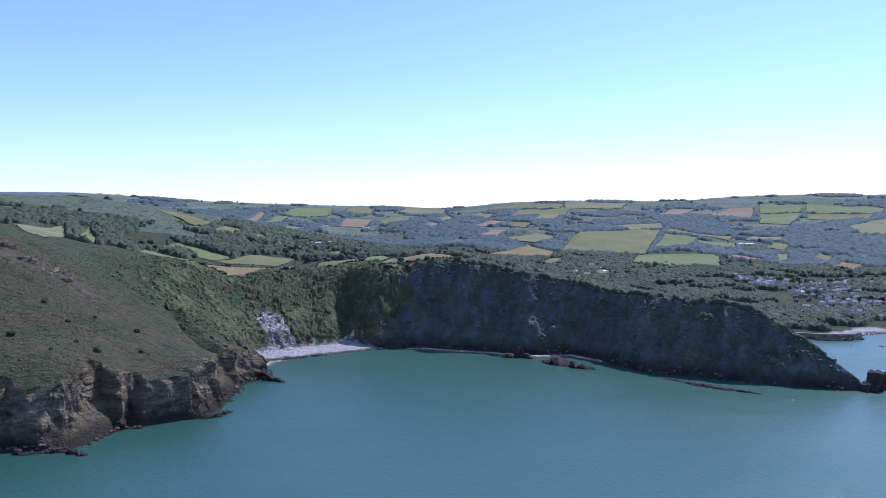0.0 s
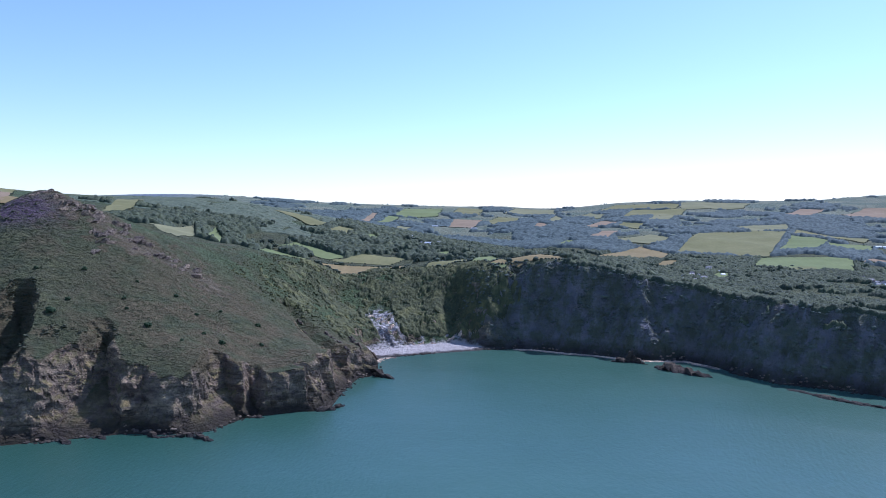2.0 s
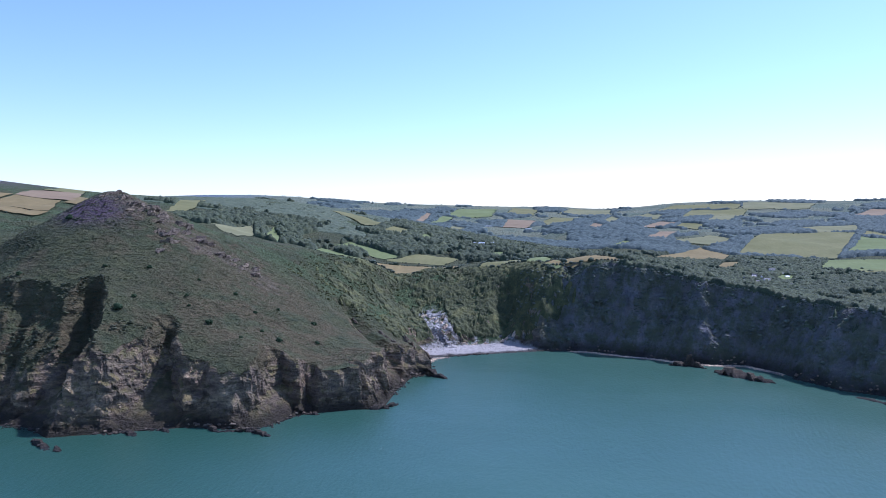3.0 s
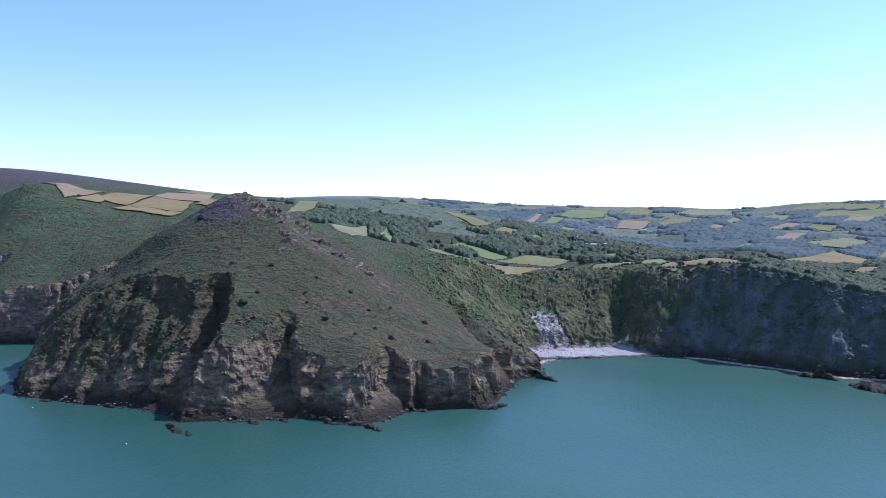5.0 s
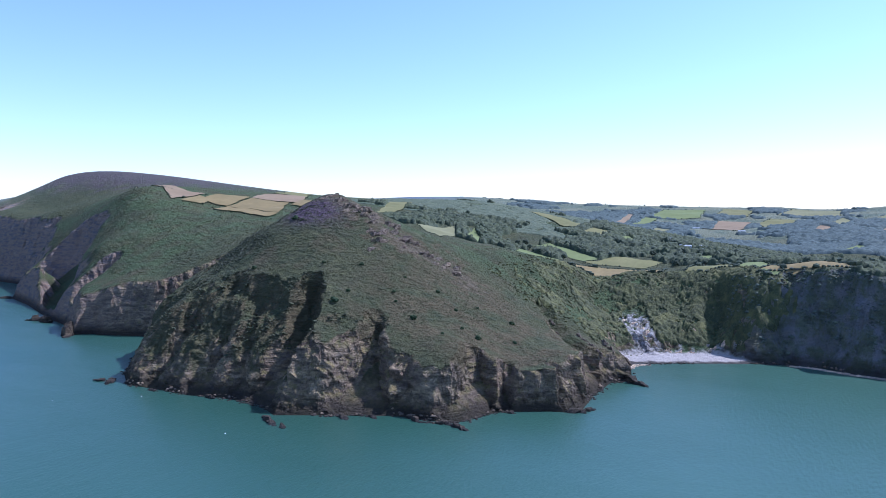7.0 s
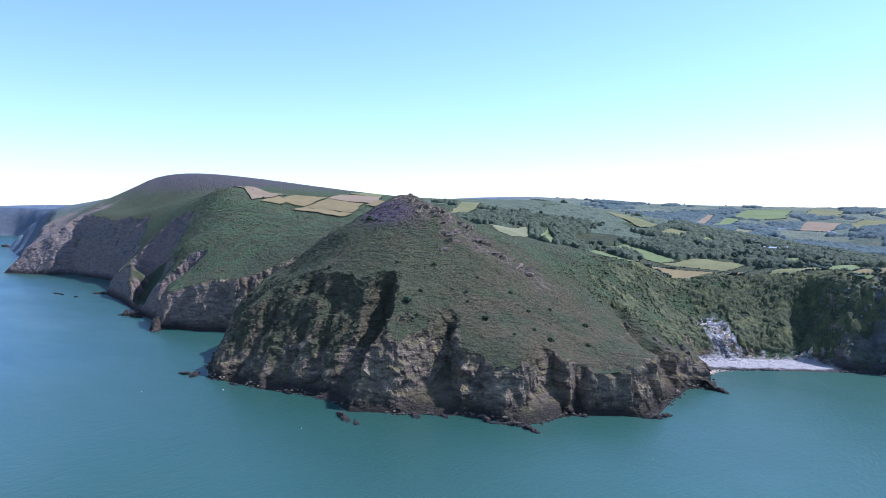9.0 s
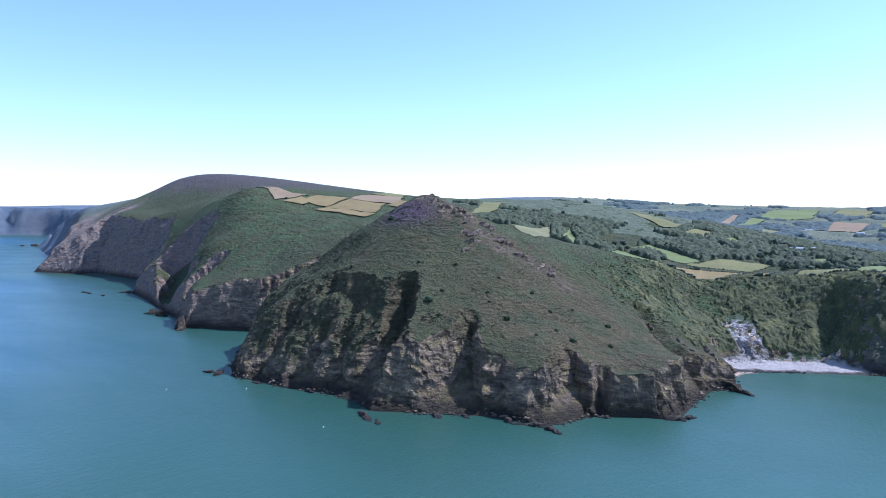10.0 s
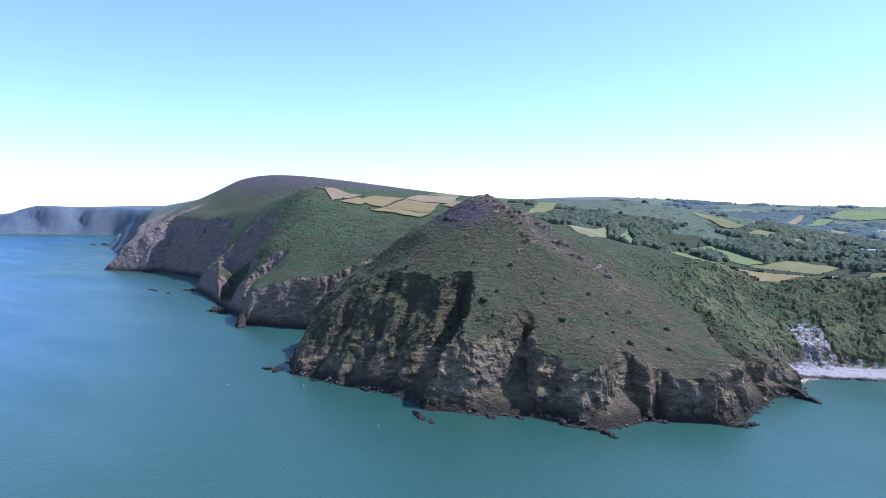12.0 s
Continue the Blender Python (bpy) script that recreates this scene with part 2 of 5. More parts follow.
def land(x, y, detail=True):
    """The height of the ground."""
    r = np.hypot(x, y)
    d, run = shore(x, y)
    h = hill(x, y)
    near = 1 - smooth(1300, 2600, r)
    amp = 0.35 + 0.65 * near
    if detail:
        h = h + 14 * (1 - near) * rough(x, y, 520, 4, 3) * smooth(1500, 2400, r) * smooth(-1500, -1000, x) * (1 - smooth(3900, 4400, r))
        h = h + near * (2.6 * rough(x, y, 70, 4, 5))
        for line, depth, west, east, wall in CLEFTS:
            off, right = beside(x, y, line)
            h = h - depth * np.clip((1 - (off + 5 * ripple(x, y, 30, 14)) / np.where(right, east, west)) / wall, 0, 1) * smooth(-5, 30, d)
        whole = d
        for line, depth, west, east in GULLIES:
            near_line = (x > -720) & (x < -180) & (y < 800)
            off, right = beside(x + 3 * ripple(x, y, 19, 23), y, line)
            d = d - depth * np.maximum(0, 1 - off / np.where(right, east, west)) * smooth(0, 12, d) * near_line
        # gullies that run down the cliffs, between broad buttresses
        left = smooth(-900, -1000, x)
        wide = run + 10 * ripple(x, y, 60, 13)
        gully = np.maximum(0, 1 - 2.6 * np.abs(ripple(wide, d * 0.25, 74, 11))) * 11 * (1 - 0.8 * left)
        # sharp buttresses that jut out of the face, with flat sides
        front = (1 - left) * (1 - bay_part(x, y))
        gully = gully * (1 - 0.5 * front) + np.maximum(0, 1 - 2.6 * np.abs(ripple(wide, d * 0.4, 27, 12))) * 8 * (1 - 0.6 * left) * (1 - front)
        jut = np.abs(((run + 0.35 * d + 22 * ripple(x, y, 90, 15)) / 43) % 1 - 0.62) * 2 - 0.6
        small = np.abs(((run - 0.5 * d + 9 * ripple(x, y, 40, 16)) / 15) % 1 - 0.4) * 2 - 0.6
        jut = 3 * jut + 2.0 * small + 4.5 * facets(x, y, 24, 18) + 1.2 * facets(x, y, 10, 19)
        wobble = 4 + 6 * ripple(x, y, 52, 8) + (4 * ripple(x, y, 22, 9) + 2.4 * ripple(x, y, 9, 10)) * (1 - front) + front * jut * smooth(2, 20, d) - gully * smooth(3, 26, d) * (1 - 0.5 * bay_part(x, y))
        d = d + np.where(d > 0, smooth(0, 25, d), 0.4 * smooth(40, 0, -d)) * wobble * smooth(2, 14, np.abs(d)) * (0.3 + 0.7 * near)
        d = d - np.maximum(0, 1 - 2.4 * np.abs(ripple(run, 0.2 * d, 300, 24))) * 120 * smooth(3000, 3600, r) * smooth(5, 80, d)
        d = np.where(whole > 0, np.maximum(d, 0.42 * whole - 1), d)
    h = np.maximum(h, 5)
    beach = beach_width(x, y)
    bay = bay_part(x, y)
    steep = 1.9 - 0.1 * bay + 0.2 * smooth(-880, -960, x) * (1 - smooth(3000, 3800, r))
    steep = steep + 0.9 * smooth(-1270, -1200, x) * (1 - smooth(-860, -780, x)) * (r < 1450) - 0.35 * smooth(-860, -780, x) * (1 - smooth(-260, -210, x)) * (r < 1100)
    steep = steep + 1.2 * smooth(-2170, -2130, x) * smooth(-1740, -1800, x) * (r < 3000)
    steep = steep - 0.9 * smooth(-2160, -2230, x) * smooth(-2480, -2400, x) * (r < 3000)
    steep = steep - 0.45 * smooth(-175, -140, x) * (1 - smooth(-60, -20, x)) * (r < 1150)
    steep = steep + 0.9 * smooth(-385, -365, x) * (1 - smooth(-325, -305, x)) * (r < 760)
    steep = steep + 1.9 * smooth(-280, -265, x) * (1 - smooth(-228, -215, x)) * (r < 760)
    steep = steep * (1 - 0.58 * smooth(-310, -260, x) * (1 - smooth(-150, -110, x)) * smooth(860, 900, y) * (r < 1300))
    if detail:
        steep = steep * (1 + 0.2 * ripple(x, y, 40, 21))
    harbour = smooth(470, 540, x) * smooth(980, 1060, y)
    steep = steep * (1 - 0.85 * harbour)
    cliff = (0.13 - 0.0009 * beach) * d + steep * np.maximum(d - beach - 0.8, 0)
    # over the headland's left cliffs the upper part leans back
    back = smooth(-470, -510, x) * smooth(-760, -720, x) * (r < 1000)
    bend = 38 + 16 * ripple(x, y, 45, 22)
    cliff = cliff - 0.42 * back * (1 - smooth(80, 150, d)) * np.maximum(cliff - bend, 0)
    z = np.where(d > 0, lower(h, cliff, 9.0), 0.5 * d)
    if detail:
        craggy = smooth(2, 12, d) * (1 - smooth(-6, 14, cliff - h))
        z = z + craggy * near * 1.6 * ripple(x, y, 17, 31) * smooth(1, 8, z)
        # the bare scar above the cove is ribbed
        scar = 1 - smooth(12, 40, off_line(x, y, SCAR))
        z = z + scar * (7 * np.abs(ripple(x + 0.5 * y, 0.35 * y, 11, 33)) + 3 * ripple(x, y, 5, 34) - 1.5)
    return z + swell(r)

# ---- materials ----
def material(name, rough_value=0.9, spec=0.25):
    m = bpy.data.materials.new(name)
    m.use_nodes = True
    shader = m.node_tree.nodes["Principled BSDF"]
    shader.inputs["Roughness"].default_value = rough_value
    shader.inputs["Specular IOR Level"].default_value = spec
    return m, m.node_tree, shader


def node(tree, kind, **values):
    n = tree.nodes.new(kind)
    for key, value in values.items():
        n.inputs[key.replace("_", " ")].default_value = value
    return n


def place(tree, stretch=(1, 1, 1), turn=(0, 0, 0)):
    g = tree.nodes.new("ShaderNodeNewGeometry")
    m = tree.nodes.new("ShaderNodeMapping")
    m.inputs["Scale"].default_value, m.inputs["Rotation"].default_value = stretch, turn
    tree.links.new(g.outputs["Position"], m.inputs["Vector"])
    return m.outputs["Vector"]


def grain(tree, where, size, detail=4.0, roughness=0.6, low=0.35, high=0.65):
    """Noise with features of that many metres, stretched to 0..1."""
    n = node(tree, "ShaderNodeTexNoise", Scale=1.0 / size, Detail=detail, Roughness=roughness)
    r = node(tree, "ShaderNodeMapRange", From_Min=low, From_Max=high)
    tree.links.new(where, n.inputs["Vector"])
    tree.links.new(n.outputs["Fac"], r.inputs["Value"])
    return r.outputs["Result"]


def blend(tree, factor, a, b, mode="MIX"):
    n = tree.nodes.new("ShaderNodeMix")
    n.data_type, n.blend_type = "RGBA", mode
    for slot, value in ((0, factor), (6, a), (7, b)):
        if isinstance(value, (tuple, float, int)):
            n.inputs[slot].default_value = (*value, 1) if isinstance(value, tuple) else value
        else:
            tree.links.new(value, n.inputs[slot])
    return n.outputs[2]


def times(tree, a, b, how="MULTIPLY"):
    n = tree.nodes.new("ShaderNodeMath")
    n.operation, n.use_clamp = how, how == "MULTIPLY"
    for slot, value in ((0, a), (1, b)):
        if isinstance(value, (float, int)):
            n.inputs[slot].default_value = value
        else:
            tree.links.new(value, n.inputs[slot])
    return n.outputs[0]


def relief(tree, shader, heights, strength=0.6):
    total = None
    for value, metres in heights:
        h = times(tree, value, metres, "MULTIPLY")
        tree.nodes[-1].use_clamp = False
        total = h if total is None else times(tree, total, h, "ADD")
    b = node(tree, "ShaderNodeBump", Strength=strength, Distance=1.0)
    tree.links.new(total, b.inputs["Height"])
    tree.links.new(b.outputs["Normal"], shader.inputs["Normal"])


def rock_colour(tree):
    w = place(tree, (0.35, 0.35, 1.4), (0.620, 0.281, 0.632))
    p = place(tree)
    c = blend(tree, grain(tree, w, 6.0, 6, 0.65), (0.106, 0.080, 0.063), (0.640, 0.480, 0.300))
    block = node(tree, "ShaderNodeTexVoronoi", Scale=0.16)
    tree.links.new(place(tree, (1, 1, 1.8), (0.620, 0.281, 0.632)), block.inputs["Vector"])
    tone = tree.nodes.new("ShaderNodeSeparateColor")
    tree.links.new(block.outputs["Color"], tone.inputs[0])
    c = blend(tree, times(tree, tone.outputs["Red"], 0.55), c, (0.102, 0.082, 0.074))
    c = blend(tree, times(tree, grain(tree, p, 34, 3), 0.5), c, (0.202, 0.150, 0.122))
    c = blend(tree, times(tree, grain(tree, p, 48, 3, 0.6, 0.5, 0.68), 0.3), c, (0.273, 0.158, 0.109))
    return blend(tree, times(tree, grain(tree, p, 2.6, 5, 0.7, 0.5, 0.7), 0.6), c, (0.055, 0.042, 0.036))


def ground_material():
    m, tree, shader = material("hillside", 0.92, 0.12)
    link = tree.links.new
    cover = tree.nodes.new("ShaderNodeAttribute")
    cover.attribute_name = "cover"
    more = tree.nodes.new("ShaderNodeAttribute")
    more.attribute_name = "growth"
    split, split2 = tree.nodes.new("ShaderNodeSeparateColor"), tree.nodes.new("ShaderNodeSeparateColor")
    link(cover.outputs["Color"], split.inputs[0])
    link(more.outputs["Color"], split2.inputs[0])
    p = place(tree)
    big, mid, fine = grain(tree, p, 60, 5), grain(tree, p, 9, 5), grain(tree, p, 1.7, 4)
    grass = blend(tree, big, (0.095, 0.104, 0.049), (0.136, 0.130, 0.059))
    grass = blend(tree, times(tree, mid, 0.55), grass, (0.061, 0.071, 0.044))
    grass = blend(tree, times(tree, grain(tree, p, 24, 6, 0.65, 0.52, 0.72), 0.6), grass, (0.126, 0.109, 0.070))
    track = grain(tree, place(tree, (0.25, 0.25, 1.6)), 5, 4, 0.6, 0.5, 0.7)
    grass = blend(tree, times(tree, track, 0.5), grass, (0.049, 0.060, 0.038))
    # far pasture: paler grass with some haze in its colour
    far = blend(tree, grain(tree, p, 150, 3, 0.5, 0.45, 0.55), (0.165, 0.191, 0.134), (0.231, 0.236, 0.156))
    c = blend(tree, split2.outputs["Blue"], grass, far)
    # haze over the far western coast, painted as a blue-grey tint
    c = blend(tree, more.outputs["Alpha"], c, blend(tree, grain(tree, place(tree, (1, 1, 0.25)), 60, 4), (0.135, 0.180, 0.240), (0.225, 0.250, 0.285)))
    lush = blend(tree, mid, (0.069, 0.103, 0.048), (0.120, 0.155, 0.067))
    c = blend(tree, split2.outputs["Red"], c, lush)
    dry = blend(tree, mid, (0.098, 0.077, 0.044), (0.178, 0.130, 0.074))
    c = blend(tree, split.outputs["Green"], c, dry)
    c = blend(tree, times(tree, split.outputs["Blue"], grain(tree, p, 5, 5, 0.7, 0.3, 0.55)), c, (0.143, 0.093, 0.131))
    c = blend(tree, times(tree, fine, 0.45), c, (0.029, 0.039, 0.022))
    rock = rock_colour(tree)
    g = tree.nodes.new("ShaderNodeNewGeometry")
    flat = tree.nodes.new("ShaderNodeSeparateXYZ")
    link(g.outputs["Normal"], flat.inputs[0])
    shelf = node(tree, "ShaderNodeMapRange", From_Min=0.36, From_Max=0.58)
    link(flat.outputs["Z"], shelf.inputs["Value"])
    tuft = times(tree, shelf.outputs["Result"], grain(tree, p, 12, 4, 0.6, 0.4, 0.6))
    rock = blend(tree, times(tree, tuft, 0.85), rock, blend(tree, mid, (0.115, 0.116, 0.050), (0.330, 0.250, 0.110)))
    # grey-violet haze painted into the western rock (slate), lifted grey shade into the bay's
    across = tree.nodes.new("ShaderNodeSeparateXYZ")
    link(p, across.inputs[0])
    west = node(tree, "ShaderNodeMapRange", From_Min=-900.0, From_Max=-1200.0)
    link(across.outputs["X"], west.inputs["Value"])
    slate = blend(tree, grain(tree, place(tree, (0.4, 0.4, 1.5), (0.5, 0.25, 0.6)), 9, 6, 0.65, 0.3, 0.58), (0.120, 0.128, 0.182), (0.370, 0.258, 0.200))
    east = node(tree, "ShaderNodeMapRange", From_Min=-120.0, From_Max=-60.0)
    link(across.outputs["X"], east.inputs["Value"])
    bay_shade_lift = blend(tree, grain(tree, p, 30, 5), (0.178, 0.178, 0.208), (0.250, 0.240, 0.252))
    bay_shade_lift = blend(tree, grain(tree, place(tree, (1.0, 1.0, 0.6)), 14, 6, 0.7, 0.42, 0.56), bay_shade_lift, (0.135, 0.156, 0.112))
    rock = blend(tree, times(tree, west.outputs["Result"], 0.75), rock, slate)
    rock = blend(tree, times(tree, east.outputs["Result"], 0.85), rock, bay_shade_lift)
    c = blend(tree, split.outputs["Red"], c, rock)
    pale = blend(tree, grain(tree, place(tree, (0.5, 0.5, 1.5), (0.4, 0.5, 0)), 2.2, 6, 0.7), (0.20, 0.18, 0.17), (0.70, 0.65, 0.62))
    c = blend(tree, cover.outputs["Alpha"], c, pale)
    sand = blend(tree, grain(tree, p, 5, 6, 0.7), (0.42, 0.37, 0.34), (0.56, 0.50, 0.46))
    c = blend(tree, split2.outputs["Green"], c, sand)
    # the band that the tide wets, carried higher to paint the shaded cliff foot
    z = tree.nodes.new("ShaderNodeSeparateXYZ")
    link(p, z.inputs[0])
    edge = times(tree, z.outputs["Z"], times(tree, fine, 1.5), "SUBTRACT")
    band = node(tree, "ShaderNodeMapRange", From_Min=3.5, From_Max=18.0, To_Min=1.0, To_Max=0.0)
    link(edge, band.inputs["Value"])
    wet_shade = times(tree, band.outputs["Result"], times(tree, split.outputs["Red"], 0.88))
    c = blend(tree, wet_shade, c, (0.031, 0.027, 0.023))
    link(c, shader.inputs["Base Color"])
    relief(tree, shader, [(mid, 1.6), (fine, 0.9), (grain(tree, place(tree, (0.4, 0.4, 1.6), (0.5, 0.25, 0.6)), 5, 6, 0.7), 3.0), (grain(tree, place(tree, (0.6, 0.6, 1.3), (0.5, 0.25, 0.6)), 2.2, 5, 0.7), times(tree, split.outputs["Red"], 1.6))], 0.85)
    return m


def leaf_material(name, dark, light, sunny):
    m, tree, shader = material(name, 0.85, 0.2)
    g = tree.nodes.new("ShaderNodeNewGeometry")
    p = place(tree)
    crown = node(tree, "ShaderNodeTexVoronoi", Scale=0.14)
    tree.links.new(p, crown.inputs["Vector"])
    tone = tree.nodes.new("ShaderNodeSeparateColor")
    tree.links.new(crown.outputs["Color"], tone.inputs[0])
    mixed = times(tree, times(tree, g.outputs["Random Per Island"], 0.4), times(tree, tone.outputs["Red"], 0.6), "ADD")
    ramp = blend(tree, mixed, dark, light)
    c = blend(tree, times(tree, grain(tree, p, 1.8, 4, 0.7, 0.5, 0.7), 0.8), ramp, sunny)
    c = blend(tree, times(tree, grain(tree, p, 90, 3), 0.4), c, dark)
    c = blend(tree, times(tree, grain(tree, p, 19, 4, 0.65, 0.5, 0.66), 0.55), c, sunny)
    c = blend(tree, times(tree, grain(tree, p, 13, 4, 0.65, 0.54, 0.68), 0.6), c, dark)
    tree.links.new(c, shader.inputs["Base Color"])
    relief(tree, shader, [(grain(tree, p, 1.3, 5, 0.7), 0.8)], 0.45)
    return m


def field_material(name, a, b, furrow):
    m, tree, shader = material(name, 0.95, 0.1)
    p = place(tree)
    c = blend(tree, grain(tree, p, 70, 5), a, b)
    c = blend(tree, times(tree, grain(tree, place(tree, (1, 0.08, 1), (0, 0, 0.7)), 5, 3), furrow), c, tuple(v * 0.7 for v in a))
    c = blend(tree, times(tree, grain(tree, p, 7, 5, 0.7), 0.3), c, tuple(v * 0.75 for v in a))
    tree.links.new(c, shader.inputs["Base Color"])
    return m


def simple(name, a, b, size=1.0, rough_value=0.8, spec=0.3):
    m, tree, shader = material(name, rough_value, spec)
    p = place(tree)
    c = blend(tree, grain(tree, p, size, 5), a, b)
    info = tree.nodes.new("ShaderNodeObjectInfo")
    c = blend(tree, times(tree, info.outputs["Random"], 0.35), c, tuple(v * 0.6 for v in a))
    tree.links.new(c, shader.inputs["Base Color"])
    return m


def stone_material(name, lift=1.0, tide=0.9):
    m, tree, shader = material(name, 0.85, 0.3)
    c = rock_colour(tree)
    c = blend(tree, 1.0, c, (lift, lift, lift), "MULTIPLY")
    p = place(tree)
    z = tree.nodes.new("ShaderNodeSeparateXYZ")
    tree.links.new(p, z.inputs[0])
    band = node(tree, "ShaderNodeMapRange", From_Min=0.8, From_Max=2.6, To_Min=tide, To_Max=0.0)
    tree.links.new(z.outputs["Z"], band.inputs["Value"])
    c = blend(tree, band.outputs["Result"], c, (0.026, 0.023, 0.021))
    tree.links.new(c, shader.inputs["Base Color"])
    relief(tree, shader, [(grain(tree, p, 1.6, 6, 0.7), 1.2)], 0.8)
    return m


def water_material():
    m, tree, shader = material("sea_water", 0.16, 0.5)
    shader.inputs["IOR"].default_value = 1.333
    p = place(tree)
    c = blend(tree, grain(tree, p, 380, 3), (0.028, 0.079, 0.057), (0.035, 0.092, 0.070))
    side = tree.nodes.new("ShaderNodeSeparateXYZ")
    tree.links.new(p, side.inputs[0])
    bay = node(tree, "ShaderNodeMapRange", From_Min=-330.0, From_Max=-60.0)
    tree.links.new(side.outputs["X"], bay.inputs["Value"])
    c = blend(tree, bay.outputs["Result"], c, blend(tree, grain(tree, p, 260, 3), (0.040, 0.098, 0.071), (0.048, 0.112, 0.083)))
    deep = tree.nodes.new("ShaderNodeAttribute")
    deep.attribute_name = "deep"
    c = blend(tree, deep.outputs["Fac"], c, (0.034, 0.118, 0.195))
    tree.links.new(c, shader.inputs["Base Color"])
    chop = place(tree, (1.0, 0.45, 1.0), (0, 0, 0.5))
    calm = grain(tree, place(tree, (0.5, 1.4, 1), (0, 0, 0.35)), 160, 4)
    r = node(tree, "ShaderNodeMapRange", To_Min=0.28, To_Max=0.37)
    tree.links.new(calm, r.inputs["Value"])
    tree.links.new(r.outputs["Result"], shader.inputs["Roughness"])
    relief(tree, shader, [(grain(tree, chop, 2.4, 3, 0.6, 0.2, 0.8), 0.34), (grain(tree, chop, 11, 3, 0.6, 0.2, 0.8), 0.6), (grain(tree, chop, 0.9, 2, 0.6, 0.2, 0.8), 0.28)], 0.42)
    # the faces of the small waves that flash in the sun
    face = node(tree, "ShaderNodeBump", Strength=1.0, Distance=1.0)
    ripples = times(tree, grain(tree, chop, 3.2, 2, 0.5, 0.2, 0.8), 1.7)
    tree.nodes[-1].use_clamp = False
    tree.links.new(ripples, face.inputs["Height"])
    tree.links.new(face.outputs["Normal"], shader.inputs["Coat Normal"])
    shader.inputs["Coat Weight"].default_value, shader.inputs["Coat Roughness"].default_value, shader.inputs["Coat IOR"].default_value = 0.25, 0.07, 1.333
    return m


GROUND, WATER = ground_material(), water_material()
LEAF = leaf_material("woodland_leaves", (0.052, 0.066, 0.047), (0.088, 0.104, 0.064), (0.113, 0.127, 0.077))
# far leaves are paler and bluer: haze put into their colour
HAZY_LEAF = leaf_material("haze_tinted_leaves", (0.066, 0.090, 0.088), (0.088, 0.114, 0.103), (0.102, 0.127, 0.110))
CANOPY = leaf_material("canopy_leaves", (0.034, 0.044, 0.032), (0.088, 0.107, 0.054), (0.134, 0.143, 0.067))
SCRUB = leaf_material("bracken_leaves", (0.071, 0.078, 0.040), (0.117, 0.118, 0.053), (0.149, 0.142, 0.065))
CLIFF_SCRUB = leaf_material("cliff_scrub_leaves", (0.060, 0.066, 0.042), (0.120, 0.108, 0.064), (0.120, 0.130, 0.066))
# leaf colour raised to lighten the shade on the bay cliff
BAY_SCRUB = leaf_material("shade_lifted_leaves", (0.085, 0.096, 0.085), (0.150, 0.165, 0.120), (0.190, 0.200, 0.130))
HEATH = leaf_material("heath_leaves", (0.082, 0.102, 0.066), (0.128, 0.146, 0.086), (0.152, 0.163, 0.094))
GORSE = leaf_material("gorse_leaves", (0.029, 0.050, 0.023), (0.049, 0.070, 0.030), (0.065, 0.083, 0.038))
SHRUB = leaf_material("cove_shrub_leaves", (0.045, 0.052, 0.028), (0.129, 0.132, 0.052), (0.196, 0.180, 0.066))
BARK = simple("bark", (0.117, 0.091, 0.065), (0.195, 0.156, 0.117), 0.4)
STONE, PALE_STONE, CRAG = stone_material("cliff_stone"), stone_material("pale_stone", 2.8, 0.1), stone_material("crag_stone", 0.72)
SEA_STONE, OUTCROP = stone_material("sea_stone", 0.27), stone_material("outcrop_stone", 0.6)
FIELDS = dict(
    olive=(field_material("olive_pasture", (0.178, 0.170, 0.072), (0.230, 0.210, 0.093), 0.3), "olive green pasture edged by dark hedges"),
    straw=(field_material("straw_stubble", (0.226, 0.172, 0.078), (0.284, 0.214, 0.100), 0.35), "straw-coloured stubble field edged by hedges"),
    pink=(field_material("bare_field", (0.255, 0.182, 0.111), (0.300, 0.220, 0.136), 0.25), "pale pinkish harvested field on the hillside"),
    pale=(field_material("pale_pasture", (0.200, 0.195, 0.099), (0.250, 0.230, 0.119), 0.25), "pale dry grass field between hedges"),
    green=(field_material("green_pasture", (0.167, 0.194, 0.076), (0.204, 0.227, 0.093), 0.3), "bright green pasture edged by dark hedges"),
)
RENDERED = simple("white_render", (0.72, 0.70, 0.66), (0.80, 0.79, 0.76), 3)
CREAM = simple("cream_render", (0.55, 0.47, 0.38), (0.66, 0.58, 0.48), 3)
BRICK = simple("house_stone", (0.20, 0.16, 0.13), (0.30, 0.24, 0.20), 1.5)
SLATE = simple("roof_slate", (0.085, 0.085, 0.095), (0.16, 0.155, 0.165), 1.2, 0.55, 0.4)
CLAY = simple("roof_clay", (0.17, 0.10, 0.08), (0.24, 0.15, 0.11), 1.2)
GLASS = simple("window_glass", (0.02, 0.025, 0.03), (0.03, 0.035, 0.04), 1.0, 0.12, 0.5)
WHITE = simple("white_paint", (0.76, 0.76, 0.75), (0.82, 0.82, 0.81), 2, 0.5)
DOOR = simple("door_paint", (0.06, 0.10, 0.14), (0.08, 0.13, 0.18), 1)
METAL = simple("grey_metal_roof", (0.42, 0.43, 0.45), (0.55, 0.56, 0.58), 4, 0.45, 0.5)


